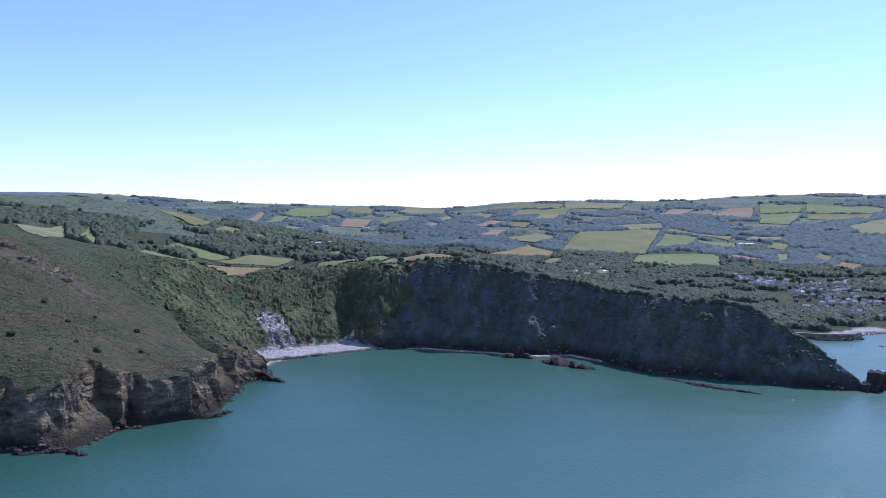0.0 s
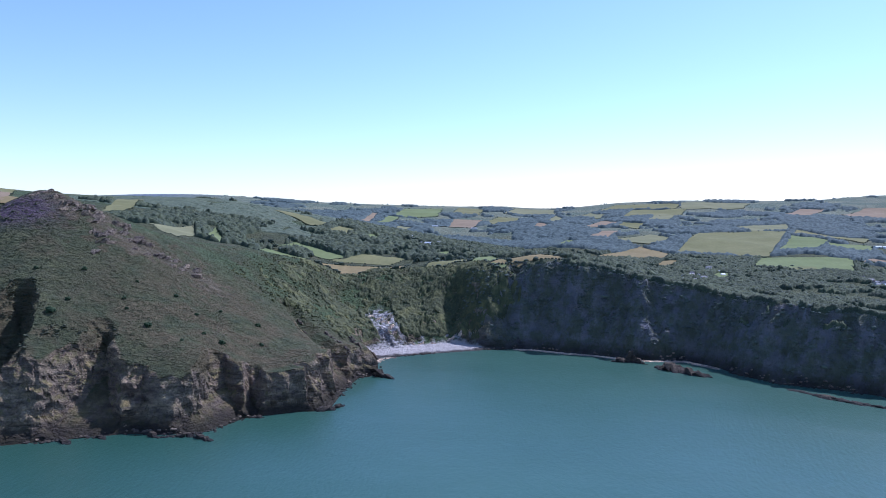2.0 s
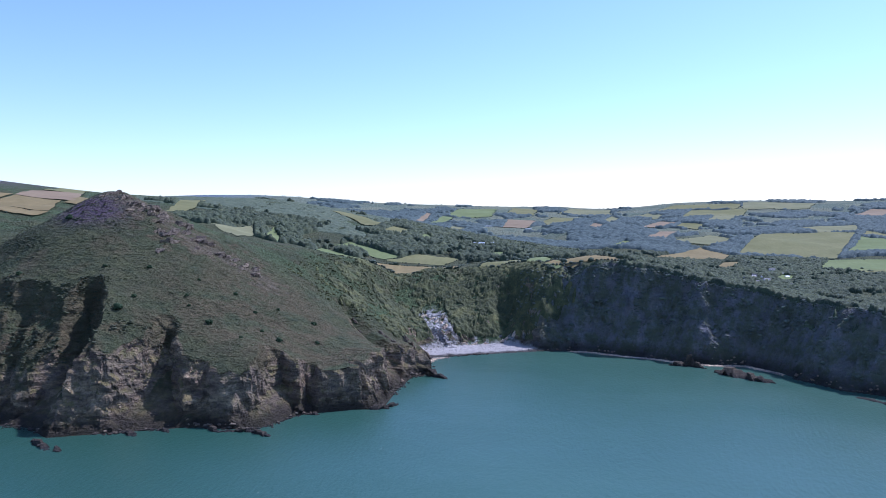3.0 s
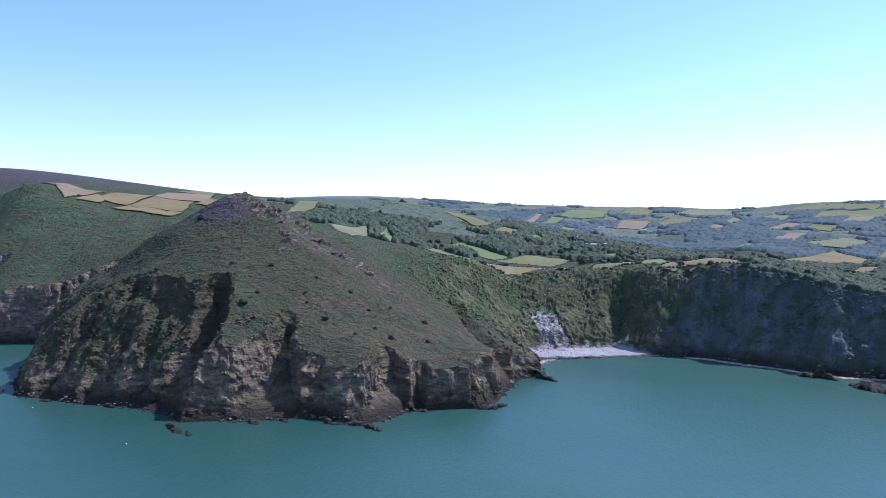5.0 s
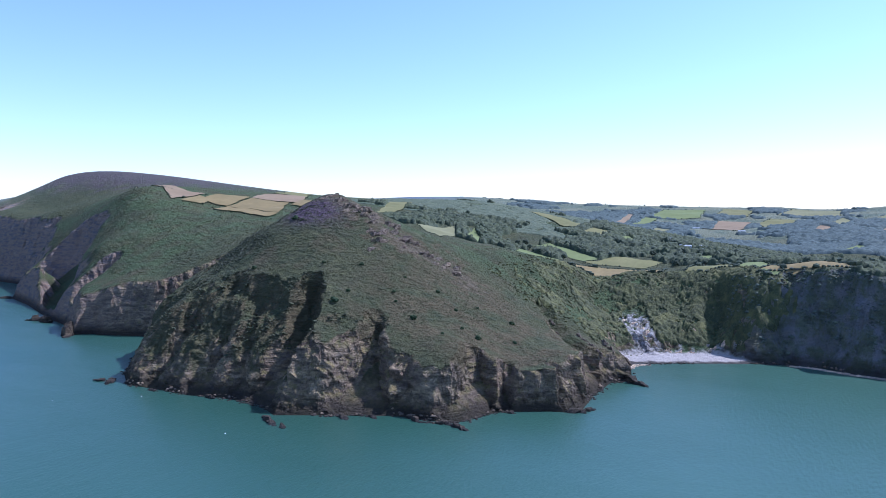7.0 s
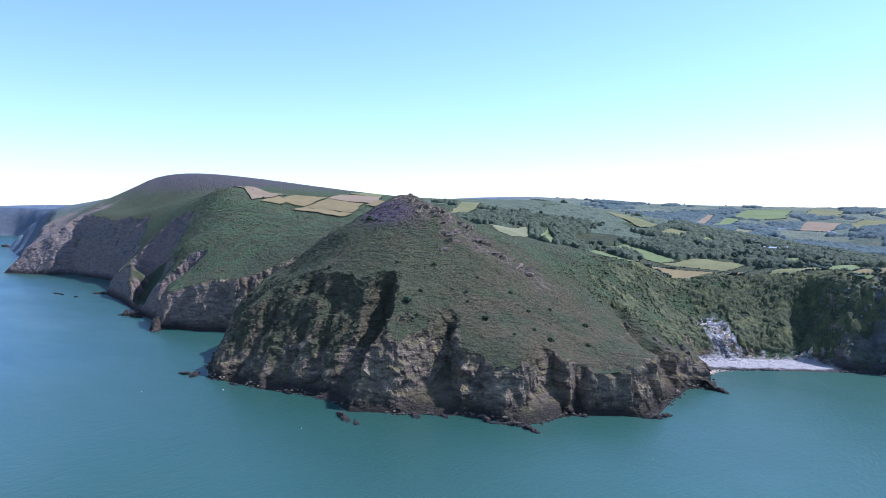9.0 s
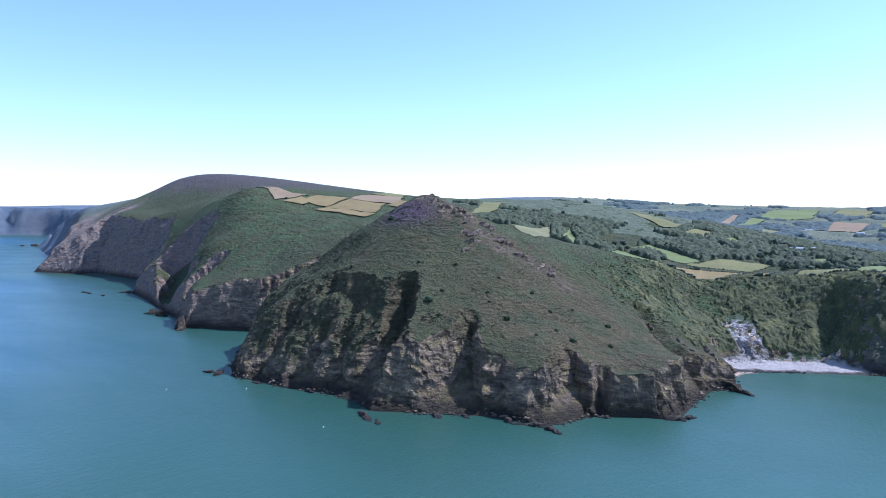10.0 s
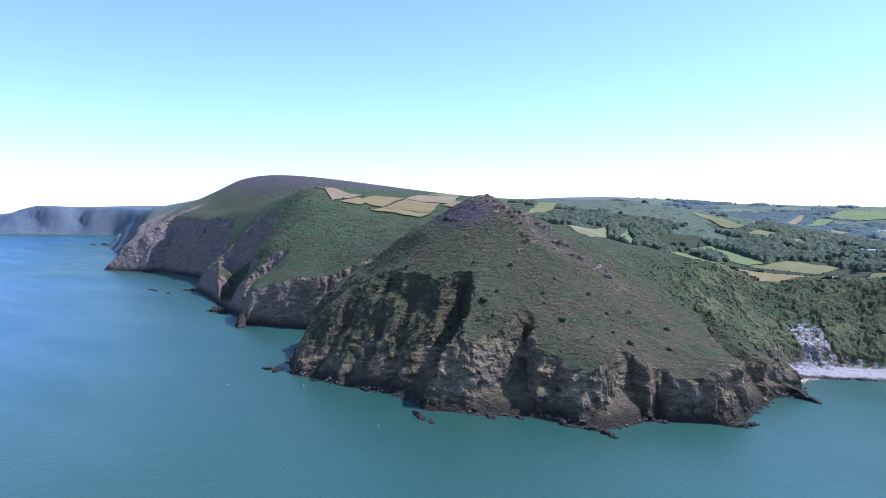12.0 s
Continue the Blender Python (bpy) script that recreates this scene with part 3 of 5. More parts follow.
# ---- mesh helpers ----
def sheet(name, verts, faces, mat, flat=False):
    """One mesh from arrays of places and of equal faces."""
    faces = np.asarray(faces, np.int32)
    count, sides = faces.shape
    me = bpy.data.meshes.new(name)
    me.vertices.add(len(verts))
    me.vertices.foreach_set("co", np.asarray(verts, np.float32).ravel())
    me.loops.add(count * sides)
    me.loops.foreach_set("vertex_index", faces.ravel())
    me.polygons.add(count)
    me.polygons.foreach_set("loop_start", np.arange(count, dtype=np.int32) * sides)
    me.polygons.foreach_set("use_smooth", np.full(count, not flat))
    me.update(calc_edges=True)
    me.materials.append(mat)
    return new(name, me)


def part(name, bm, mat, parent, label=""):
    me = bpy.data.meshes.new(name)
    bm.to_mesh(me)
    bm.free()
    me.materials.append(mat)
    ob = new(name, me)
    ob.parent = parent
    return tagged(ob, label) if label else ob


def box(bm, x0, x1, y0, y1, z0, z1):
    v = [bm.verts.new(p) for p in ((x0, y0, z0), (x1, y0, z0), (x1, y1, z0), (x0, y1, z0), (x0, y0, z1), (x1, y0, z1), (x1, y1, z1), (x0, y1, z1))]
    for f in ((0, 3, 2, 1), (4, 5, 6, 7), (0, 1, 5, 4), (1, 2, 6, 5), (2, 3, 7, 6), (3, 0, 4, 7)):
        bm.faces.new([v[k] for k in f])


def ball(level):
    bm = bmesh.new()
    bmesh.ops.create_icosphere(bm, subdivisions=level, radius=1)
    v = np.array([p.co[:] for p in bm.verts])
    f = np.array([[p.index for p in q.verts] for q in bm.faces])
    bm.free()
    return v, f


BALLS = {k: ball(k) for k in (1, 2, 3)}
dice = np.random.default_rng(7)


def lumps(places, sizes, heights, level, uneven=0.3, sink=0.3):
    """Many uneven lumps: places (n, 3), radii and heights (n). Returns places and triangles."""
    v, f = BALLS[level]
    n, k = len(places), len(v)
    turn = dice.uniform(0, 6.283, n)
    shape = 1 + dice.uniform(-uneven, uneven, (n, k))
    c, s = np.cos(turn)[:, None], np.sin(turn)[:, None]
    x, y, z = v[:, 0] * shape, v[:, 1] * shape, v[:, 2] * shape
    wide, deep = sizes[:, None] * dice.uniform(0.8, 1.2, (n, 1)), sizes[:, None] * dice.uniform(0.8, 1.2, (n, 1))
    out = np.empty((n, k, 3))
    out[:, :, 0] = places[:, 0, None] + wide * (c * x - s * y)
    out[:, :, 1] = places[:, 1, None] + deep * (s * x + c * y)
    out[:, :, 2] = places[:, 2, None] + heights[:, None] * (0.5 * z + 0.5 - sink)
    faces = f[None] + (np.arange(n) * k)[:, None, None]
    return out.reshape(-1, 3), faces.reshape(-1, 3)


def joined(pieces):
    verts, faces, base = [], [], 0
    for v, f in pieces:
        if len(v):
            verts.append(v)
            faces.append(f + base)
            base += len(v)
    return np.concatenate(verts), np.concatenate(faces)


def in_quad(x, y, quad):
    inside = np.zeros(x.shape, bool)
    for (ax, ay), (bx, by) in zip(quad, quad[1:] + quad[:1]):
        if ay != by:
            inside ^= ((ay > y) != (by > y)) & (x < (bx - ax) * (y - ay) / (by - ay) + ax)
    return inside


# ---- the ground, one sheet; x0, x1, y0, y1 and spacing of its stretches, finest first ----
STRETCHES = [(-760, -190, 480, 690, 1.0), (-968, -168, 464, 1016, 2), (-168, 520, 696, 1128, 2), (-2456, -968, 600, 1272, 4), (-2456, 1304, 456, 2424, 8), (-5640, 3400, 456, 4728, 24)]
CRAG_BAND = [(-595, 760), (-546, 770), (-503, 755), (-473, 766), (-435, 784), (-401, 779)]


def growth(x, y, z, slope, d):
    """What covers the ground: (rock, dry grass, heather, pale rock) and (lush green, sand, far pasture paled by haze,
    blue haze tint on the far coast).
    """
    r = np.hypot(x, y)
    mottle = rough(x, y, 40, 4, 41)
    fine = rough(x, y, 14, 3, 42)
    west = smooth(-940, -1010, x)
    near_shore = 1 - smooth(90 + 150 * west, 190 + 200 * west, d + 40 * mottle)
    rock = smooth(0.95 + 0.3 * west, 1.35 + 0.4 * west, slope + 0.45 * fine) * near_shore
    rock = rock * (1 - 0.85 * smooth(48, 72, z + 30 * mottle + 14 * fine + 14 * smooth(-470, -520, x)) * (r < 1150) * (x < -200))
    rock = np.maximum(rock, smooth(14, 4, d + 6 * fine))
    rock = np.maximum(rock, smooth(26, 14, z + 8 * fine) * smooth(70, 40, d) * (r < 1150) * (x < -205) * (beach_width(x, y) < 4))
    bay = smooth(-140, -60, x) * (1 - smooth(1100, 1300, y)) * (r < 1300)
    rock = np.maximum(rock, 0.95 * bay * smooth(0.6, 1.0, slope)) * (1 - 0.25 * bay * smooth(-0.3, 0.3, mottle))
    spur = smooth(-2150, -2190, x) * smooth(-2500, -2430, x) * smooth(210, 120, d + 40 * mottle) * (r < 3000)
    rock = np.maximum(rock, 0.9 * spur)
    crag = off_line(x, y, CRAG_BAND)
    dry = 1 - smooth(6, 44, crag + 44 * fine + 26 * mottle)
    side = smooth(-540, -380, x) * (1 - smooth(-230, -190, x)) * smooth(560, 620, y) * (1 - smooth(760, 900, y))
    dry = np.maximum(dry, 0.85 * side * smooth(-0.55, 0.3, mottle))
    dry = np.maximum(dry, 0.7 * smooth(0.6, 0.95, slope + 0.3 * fine) * near_shore * (r < 1200) * (x < -190) * (1 - 0.75 * smooth(-0.3, 0.2, mottle) * smooth(-470, -520, x)))
    dry = np.maximum(dry, 0.55 * smooth(0.2, 0.7, rough(x, y, 55, 3, 51)) * (r < 1250) * (x < -190))
    heather = np.exp(-(((x + 606) / 36) ** 2 + ((y - 724) / 24) ** 2)) * 1.5
    heather = np.maximum(heather, 0.75 * smooth(240, 290, z + 20 * mottle) * (r > 1900) * (r < 3000))
    pale = (1 - smooth(14, 27, off_line(x, y, SCAR) + 8 * fine)) * smooth(-0.45, -0.05, fine + 0.6 * rough(x, y, 6, 2, 43))
    pale = np.maximum(pale, 0.8 * (1 - smooth(20, 55, off_line(x, y, [(-190, 1000), (-110, 1016)]))) * smooth(0.15, 0.4, fine) * (z < 18))
    pale = np.maximum(pale, 0.05 * (1 - smooth(2, 15, crag + 30 * fine + 10 * mottle)))
    lush = smooth(-380, -300, x) * (1 - smooth(-150, -90, x)) * smooth(860, 930, y) * (1 - smooth(1080, 1120, y))
    lush = np.maximum(lush, 0.75 * smooth(770, 840, y) * (1 - smooth(1040, 1110, y)) * smooth(-640, -560, x) * (1 - smooth(-380, -300, x)) * smooth(-0.6, 0.3, mottle))
    lush = np.maximum(lush, 0.7 * smooth(-440, -520, x) * smooth(1400, 1460, y) * (r < 2500) * smooth(-0.5, 0.3, fine))
    lush = np.maximum(lush, 0.8 * smooth(-900, -1000, x) * (r < 2000) * smooth(-0.4, 0.4, mottle) * (slope < 1))
    sand = smooth(8, 20, beach_width(x, y)) * smooth(6, -4, d - beach_width(x, y) + 6 * fine) * (z < 9)
    sand = np.maximum(sand, (1 - smooth(26, 44, off_line(x, y, [(640, 1085), (704, 1114)]))) * (z < 6))
    sand = np.maximum(sand, (1 - smooth(24, 34, off_line(x, y, [(-2142, 1072), (-2090, 1074)]))) * (z < 5))
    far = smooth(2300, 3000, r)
    rock = rock * (1 - 0.85 * smooth(2750, 3500, r))
    a = np.stack([rock, dry, heather, pale], -1)
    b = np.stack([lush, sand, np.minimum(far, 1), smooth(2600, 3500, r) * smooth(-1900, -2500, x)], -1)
    return np.clip(a, 0, 1), np.clip(b, 0, 1)


def build_ground():
    verts, quads, covers, growths, steeps, base = [], [], [], [], [], 0
    for k, (x0, x1, y0, y1, s) in enumerate(STRETCHES):
        n, m = int(round((x1 - x0) / s)) + 1, int(round((y1 - y0) / s)) + 1
        X, Y = np.meshgrid(x0 + float(s) * np.arange(n), y0 + float(s) * np.arange(m))
        Z = land(X, Y)
        d = inland(X, Y)
        gy, gx = np.gradient(Z, s)
        slope = np.hypot(gx, gy)
        a, b = growth(X, Y, Z, slope, d)
        PX, PY = X.copy(), Y.copy()
        if s < 5:
            # ledges and buttresses that stand out of the steep faces
            out = smooth(0.7, 1.3, slope) * (d > 3)
            u = shore(X, Y)[1]
            # beds of rock that dip to the west, broken into blocks
            bed = (0.9 * Z - 0.42 * u + 9 * ripple(u, Z, 26, 61) + 3 * ripple(u, Z, 9, 69)) / 10.0
            thin = (0.9 * Z - 0.42 * u + 2 * ripple(u, Z, 11, 62)) / 3.1
            saw, fine_saw = bed % 1, thin % 1
            ledge = 2.6 * np.where(saw < 0.78, saw / 0.78, (1 - saw) / 0.22) * (0.55 + 0.9 * ripple(u, Z, 45, 64)) + 0.9 * np.where(fine_saw < 0.7, fine_saw / 0.7, (1 - fine_saw) / 0.3) * smooth(-0.1, 0.5, ripple(u, Z, 15, 68))
            ledge = ledge + 3.4 * np.abs(ripple(u, 0.6 * Z, 21, 65)) + 2.6 * ripple(u, Z, 9.5, 66) + 1.5 * facets(u, Z, 6.5, 67) - 2.0
            soft = Z.copy()
            for _ in range(int(40 / s ** 1.5)):
                soft[1:-1, 1:-1] = (soft[:-2, 1:-1] + soft[2:, 1:-1] + soft[1:-1, :-2] + soft[1:-1, 2:]) / 4
            oy, ox = np.gradient(soft, s)
            fall = np.maximum(np.hypot(ox, oy), 0.05)
            PX -= ox / fall * out * ledge
            PY -= oy / fall * out * ledge
            Z = Z + (1 - out) * (d > 12) * 0.5 * np.maximum(ripple(X, Y, 4.5, 63), -0.2)
        i, j = np.meshgrid(np.arange(n - 1), np.arange(m - 1))
        cx, cy = X[:-1, :-1] + s / 2, Y[:-1, :-1] + s / 2
        top = np.maximum(np.maximum(Z[:-1, :-1], Z[1:, :-1]), np.maximum(Z[:-1, 1:], Z[1:, 1:]))
        keep = top > -8 + swell(np.hypot(cx, cy))
        for a0, a1, b0, b1, _ in STRETCHES[:k]:
            Z = np.where((X > a0) & (X < a1) & (Y > b0) & (Y < b1), Z - 2, Z)
            keep &= ~((cx > a0 + s) & (cx < a1 - s) & (cy > b0 + s) & (cy < b1 - s))
        v00 = (j * n + i)[keep]
        q = np.stack([v00, v00 + 1, v00 + n + 1, v00 + n], 1)
        used = np.unique(q)
        remap = np.full(n * m, -1)
        remap[used] = np.arange(len(used))
        verts.append(np.stack([PX.ravel(), PY.ravel(), Z.ravel()], 1)[used])
        steeps.append(slope.ravel()[used])
        covers.append(a.reshape(-1, 4)[used])
        growths.append(b.reshape(-1, 4)[used])
        quads.append(remap[q] + base)
        base += len(used)
    faces, cover = np.concatenate(quads), np.concatenate(covers)
    ob = sheet("ground", np.concatenate(verts), faces, GROUND)
    ob.data.polygons.foreach_set("use_smooth", cover[faces, 0].mean(1) < 0.45)
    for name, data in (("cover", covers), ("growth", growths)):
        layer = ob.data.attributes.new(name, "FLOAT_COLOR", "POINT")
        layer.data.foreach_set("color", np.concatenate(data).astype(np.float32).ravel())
    return tagged(ob, "bracken-covered hills and bare rock cliffs above the sea", "ground", kind="structure")


def build_sea():
    rs = np.concatenate([np.linspace(0, 3900, 40), np.linspace(3950, 7000, 40)])
    R, T = np.meshgrid(rs, np.radians(np.linspace(0, 360, 121)))
    v = np.stack([R * np.sin(T), R * np.cos(T), swell(R)], 2).reshape(-1, 3)
    n = len(rs)
    i, j = np.meshgrid(np.arange(n - 1), np.arange(120))
    a = (j * n + i).ravel()
    ob = sheet("water", v, np.stack([a, a + n, a + n + 1, a + 1], 1), WATER)
    # away from the shore, towards the west, the sea is coloured bluer than the bay
    layer = ob.data.attributes.new("deep", "FLOAT", "POINT")
    layer.data.foreach_set("value", (smooth(40, 500, -inland(v[:, 0], v[:, 1])) * smooth(-420, -1100, v[:, 0])).astype(np.float32))
    return tagged(ob, "calm teal sea with small ripples", "sea", kind="structure")


build_ground()
build_sea()

# ---- fields ----
QUADS = []


def field(kind, *corners):
    """A field with four corners, laid over the ground."""
    mat, label = FIELDS[kind]
    a, b, c, d = (np.array(p, float) for p in corners)
    n = int(max(4, min(24, max(np.linalg.norm(b - a), np.linalg.norm(d - a)) / 14)))
    u, v = np.meshgrid(np.linspace(0, 1, n + 1), np.linspace(0, 1, n + 1))
    p = ((1 - u) * (1 - v))[..., None] * a + (u * (1 - v))[..., None] * b + (u * v)[..., None] * c + ((1 - u) * v)[..., None] * d
    rim = np.minimum(np.minimum(u, 1 - u), np.minimum(v, 1 - v)) < 0.001
    far = np.hypot(*a)
    p = p + rim[..., None] * np.stack([ripple(p[..., 0], p[..., 1], 60, 71), ripple(p[..., 0], p[..., 1], 60, 72)], -1) * 7
    z = land(p[..., 0], p[..., 1]) + (0.7 if far < 1500 else 2.5)
    i, j = np.meshgrid(np.arange(n), np.arange(n))
    k = (j * (n + 1) + i).ravel()
    ob = sheet("field", np.concatenate([p, z[..., None]], 2).reshape(-1, 3), np.stack([k, k + 1, k + n + 2, k + n + 1], 1), mat)
    QUADS.append([tuple(q) for q in (a, b, c, d)])
    return tagged(ob, label, "field", "fields on the hills")


field("pale", (-712, 1155), (-723, 1338), (-620, 1148), (-624, 1091))
field("green", (-649, 1210), (-693, 1367), (-606, 1250), (-575, 1150))
field("green", (-517, 1263), (-503, 1329), (-376, 1245), (-391, 1207))
field("green", (-505, 1150), (-519, 1206), (-425, 1170), (-430, 1120))
field("olive", (-389, 1200), (-350, 1286), (-269, 1281), (-282, 1204))
field("straw", (-408, 1160), (-240, 1175), (-237, 1112), (-335, 1100))
field("green", (-229, 1374), (-213, 1409), (-156, 1255), (-173, 1245))
field("olive", (-202, 1111), (-165, 1250), (-131, 1137), (-171, 1108))
field("green", (-130, 1134), (-127, 1263), (-52, 1052), (-80, 1054))
field("olive", (-873, 1250), (-1011, 1510), (-976, 1566), (-887, 1371))
field("olive", (-498, 1475), (-495, 1590), (-452, 1586), (-453, 1498))
field("green", (-418, 1533), (-411, 1581), (-377, 1523), (-390, 1478))
field("straw", (117, 2037), (288, 2358), (356, 2187), (318, 2060))
field("olive", (363, 2235), (534, 2691), (900, 2866), (633, 2178))
field("pale", (694, 2906), (961, 3086), (917, 2907), (757, 2791))
field("pink", (122, 2481), (190, 2741), (256, 2740), (193, 2489))
field("pale", (188, 2425), (347, 2593), (409, 2519), (342, 2408))
field("pink", (120, 2934), (224, 3244), (289, 3099), (206, 2977))
field("olive", (255, 2985), (302, 3097), (384, 3056), (342, 2904))
field("green", (2, 2276), (52, 2475), (80, 2427), (29, 2212))
field("pale", (-35, 3544), (17, 3760), (53, 3700), (2, 3000))
field("pink", (-80, 2887), (-60, 3055), (-10, 2928), (-44, 2844))
field("green", (678, 2260), (848, 2664), (913, 2507), (806, 2286))
field("olive", (880, 2788), (946, 2923), (1085, 2603), (1007, 2462))
field("green", (854, 2316), (896, 2487), (990, 2374), (938, 2248))
field("green", (524, 1955), (599, 2138), (833, 2118), (759, 1898))
field("pink", (836, 2061), (891, 2134), (960, 2095), (930, 2011))
field("pink", (1047, 3457), (1239, 3787), (1343, 3738), (1104, 3292))
field("pink", (1313, 3459), (1507, 3697), (1638, 3689), (1390, 3186))
field("green", (1591, 3517), (1705, 3773), (1901, 3709), (1741, 3423))
field("green", (1361, 3006), (1587, 3510), (1748, 3410), (1451, 2919))
field("green", (1763, 3412), (1937, 3740), (2199, 3480), (2011, 3215))
field("olive", (1656, 3178), (1750, 3387), (1979, 3225), (1835, 3009))
field("pale", (1585, 2743), (1950, 3083), (1641, 2521), (1504, 2512))
field("straw", (1070, 1927), (1175, 2056), (1188, 1979), (1109, 1872))
field("pale", (989, 2068), (1053, 2201), (1085, 2194), (1021, 2065))
field("olive", (1113, 2113), (1195, 2218), (1199, 2144), (1116, 2025))
field("olive", (205, 3867), (354, 4157), (699, 4024), (637, 3844))
field("pale", (662, 3807), (712, 4099), (1060, 4039), (970, 3811))
field("olive", (322, 3453), (419, 3833), (697, 3833), (619, 3559))
field("pale", (397, 3159), (516, 3644), (634, 3641), (504, 3188))
field("pale", (-264, 3879), (-219, 4218), (19, 4116), (2, 3824))
field("pink", (-827, 2934), (-970, 3707), (-927, 3677), (-782, 2942))
field("green", (-761, 2927), (-834, 3510), (-772, 3488), (-707, 2977))
field("green", (-805, 3509), (-859, 4029), (-637, 4066), (-598, 3627))
field("olive", (-548, 3789), (-551, 4156), (-394, 4097), (-390, 3736))
field("pink", (-471, 2975), (-504, 3585), (-354, 3591), (-347, 3085))
field("pale", (-633, 2756), (-649, 2929), (-571, 2839), (-569, 2717))
field("olive", (597, 1909), (629, 1962), (703, 1945), (667, 1890))
field("green", (378, 1788), (417, 1866), (451, 1850), (412, 1777))
field("straw", (276, 1932), (305, 2025), (358, 2045), (316, 1938))
field("olive", (1069, 2295), (1142, 2411), (1164, 2356), (1105, 2256))
field("pale", (1062, 2452), (1156, 2620), (1252, 2558), (1175, 2440))
field("olive", (-350, 3490), (-281, 3697), (-160, 3660), (-216, 3177))
field("pale", (137, 3725), (202, 3823), (281, 3645), (213, 3493))
field("pink", (-1848, 1386), (-1375, 1089), (-1289, 1154), (-1262, 1038))
field("straw", (-1246, 1106), (-1291, 1193), (-1219, 1233), (-1187, 1122))
field("straw", (-1183, 1127), (-1207, 1228), (-1104, 1232), (-1020, 1103))
field("straw", (-1175, 1071), (-1183, 1127), (-1012, 1094), (-1010, 1057))
field("pink", (-1210, 1231), (-1258, 1318), (-1185, 1389), (-1084, 1249))
field("straw", (-1085, 1221), (-1123, 1305), (-1082, 1309), (-1025, 1221))
field("olive", (-1262, 1364), (-1525, 1703), (-1372, 1634), (-1165, 1364))
field("straw", (-1253, 1055), (-1277, 1126), (-1239, 1126), (-1220, 1075))
field("olive", (-685, 1656), (-644, 1668), (-511, 1589), (-545, 1531))
field("straw", (-95, 1068), (12, 1058), (28, 1112), (-75, 1124))


# ---- woods and hedges ----
def open_ground(x, y):
    hit = np.zeros(x.shape, bool)
    for quad in QUADS:
        xs, ys = [p[0] for p in quad], [p[1] for p in quad]
        near = (x > min(xs)) & (x < max(xs)) & (y > min(ys)) & (y < max(ys))
        if near.any():
            hit |= near & in_quad(x, y, quad)
    return hit


def scatter(x0, x1, y0, y1, per_hectare):
    n = int((x1 - x0) * (y1 - y0) * per_hectare / 10000)
    return dice.uniform(x0, x1, n), dice.uniform(y0, y1, n)


def crowns(x, y, size, clumps=4):
    """Tree crowns, each of several uneven clumps round its middle, on the ground at x, y."""
    z = land(x, y, True)
    p = np.stack([x, y, z], 1)
    r = size * np.clip(dice.lognormal(0, 0.3, len(x)), 0.5, 1.9)
    h = r * dice.uniform(1.0, 1.5, len(x))
    out = [lumps(p, r * 0.8, h, 1, 0.4, 0.12)]
    for k in range(clumps - 1):
        turn, away = dice.uniform(0, 6.283, len(x)), dice.uniform(0.4, 0.85, len(x)) * r
        q = p + np.stack([np.cos(turn) * away, np.sin(turn) * away, dice.uniform(0.1, 0.55, len(x)) * h], 1)
        out.append(lumps(q, r * dice.uniform(0.35, 0.6, len(x)), h * dice.uniform(0.35, 0.55, len(x)), 1, 0.45, 0.15))
    return out


def hedges():
    pieces = []
    for quad in QUADS:
        far = np.hypot(*quad[0])
        gap = 4.5 if far < 1300 else 6.0
        for a, b in zip(quad, quad[1:] + quad[:1]):
            a, b = np.array(a), np.array(b)
            n = int(np.linalg.norm(b - a) / gap)
            if n < 2:
                continue
            p = a + (b - a) * np.linspace(0, 1, n)[:, None] + dice.normal(0, 0.9 if far < 1500 else 2.0, (n, 2))
            p = p[dice.random(n) < (0.88 if far < 1300 else 0.6)]
            p = p + np.stack([ripple(p[:, 0], p[:, 1], 60, 71), ripple(p[:, 0], p[:, 1], 60, 72)], 1) * 7
            z = land(p[:, 0], p[:, 1])
            r = dice.uniform(1.6, 2.8, len(p)) * (1 if far < 1250 else 0.5 if far < 2000 else 0.9)
            r = np.where(dice.random(len(p)) < 0.08, r * 2.0, r)
            pieces.append(lumps(np.column_stack([p, z]), r, r * 1.5, 1, 0.3, 0.15))
    v, f = joined(pieces)
    tagged(sheet("hedgerow", v, f, LEAF, True), "dark green hedges and hedge trees between fields", "hedge", kind="stuff")


def domes(x, y, size, seed):
    """Rounded crowns side by side, from 0 in the creases to 1 on top, and a number from 0 to 1 for each crown."""
    u, v = x / size + 700.0, y / size + 700.0
    i, j = np.floor(u).astype(np.int64), np.floor(v).astype(np.int64)
    best, pick = np.full(u.shape, 9.0), np.zeros(u.shape)
    for a in (-1, 0, 1):
        for b in (-1, 0, 1):
            p, q = i + a, j + b
            own = hashed(p, q, seed + 2)
            dist = ((u - p - hashed(p, q, seed)) ** 2 + (v - q - hashed(p, q, seed + 1)) ** 2) * (1.35 - 0.7 * own)
            pick = np.where(dist < best, own, pick)
            best = np.minimum(best, dist)
    return np.sqrt(np.clip(1 - best / 0.72, 0, 1)), pick


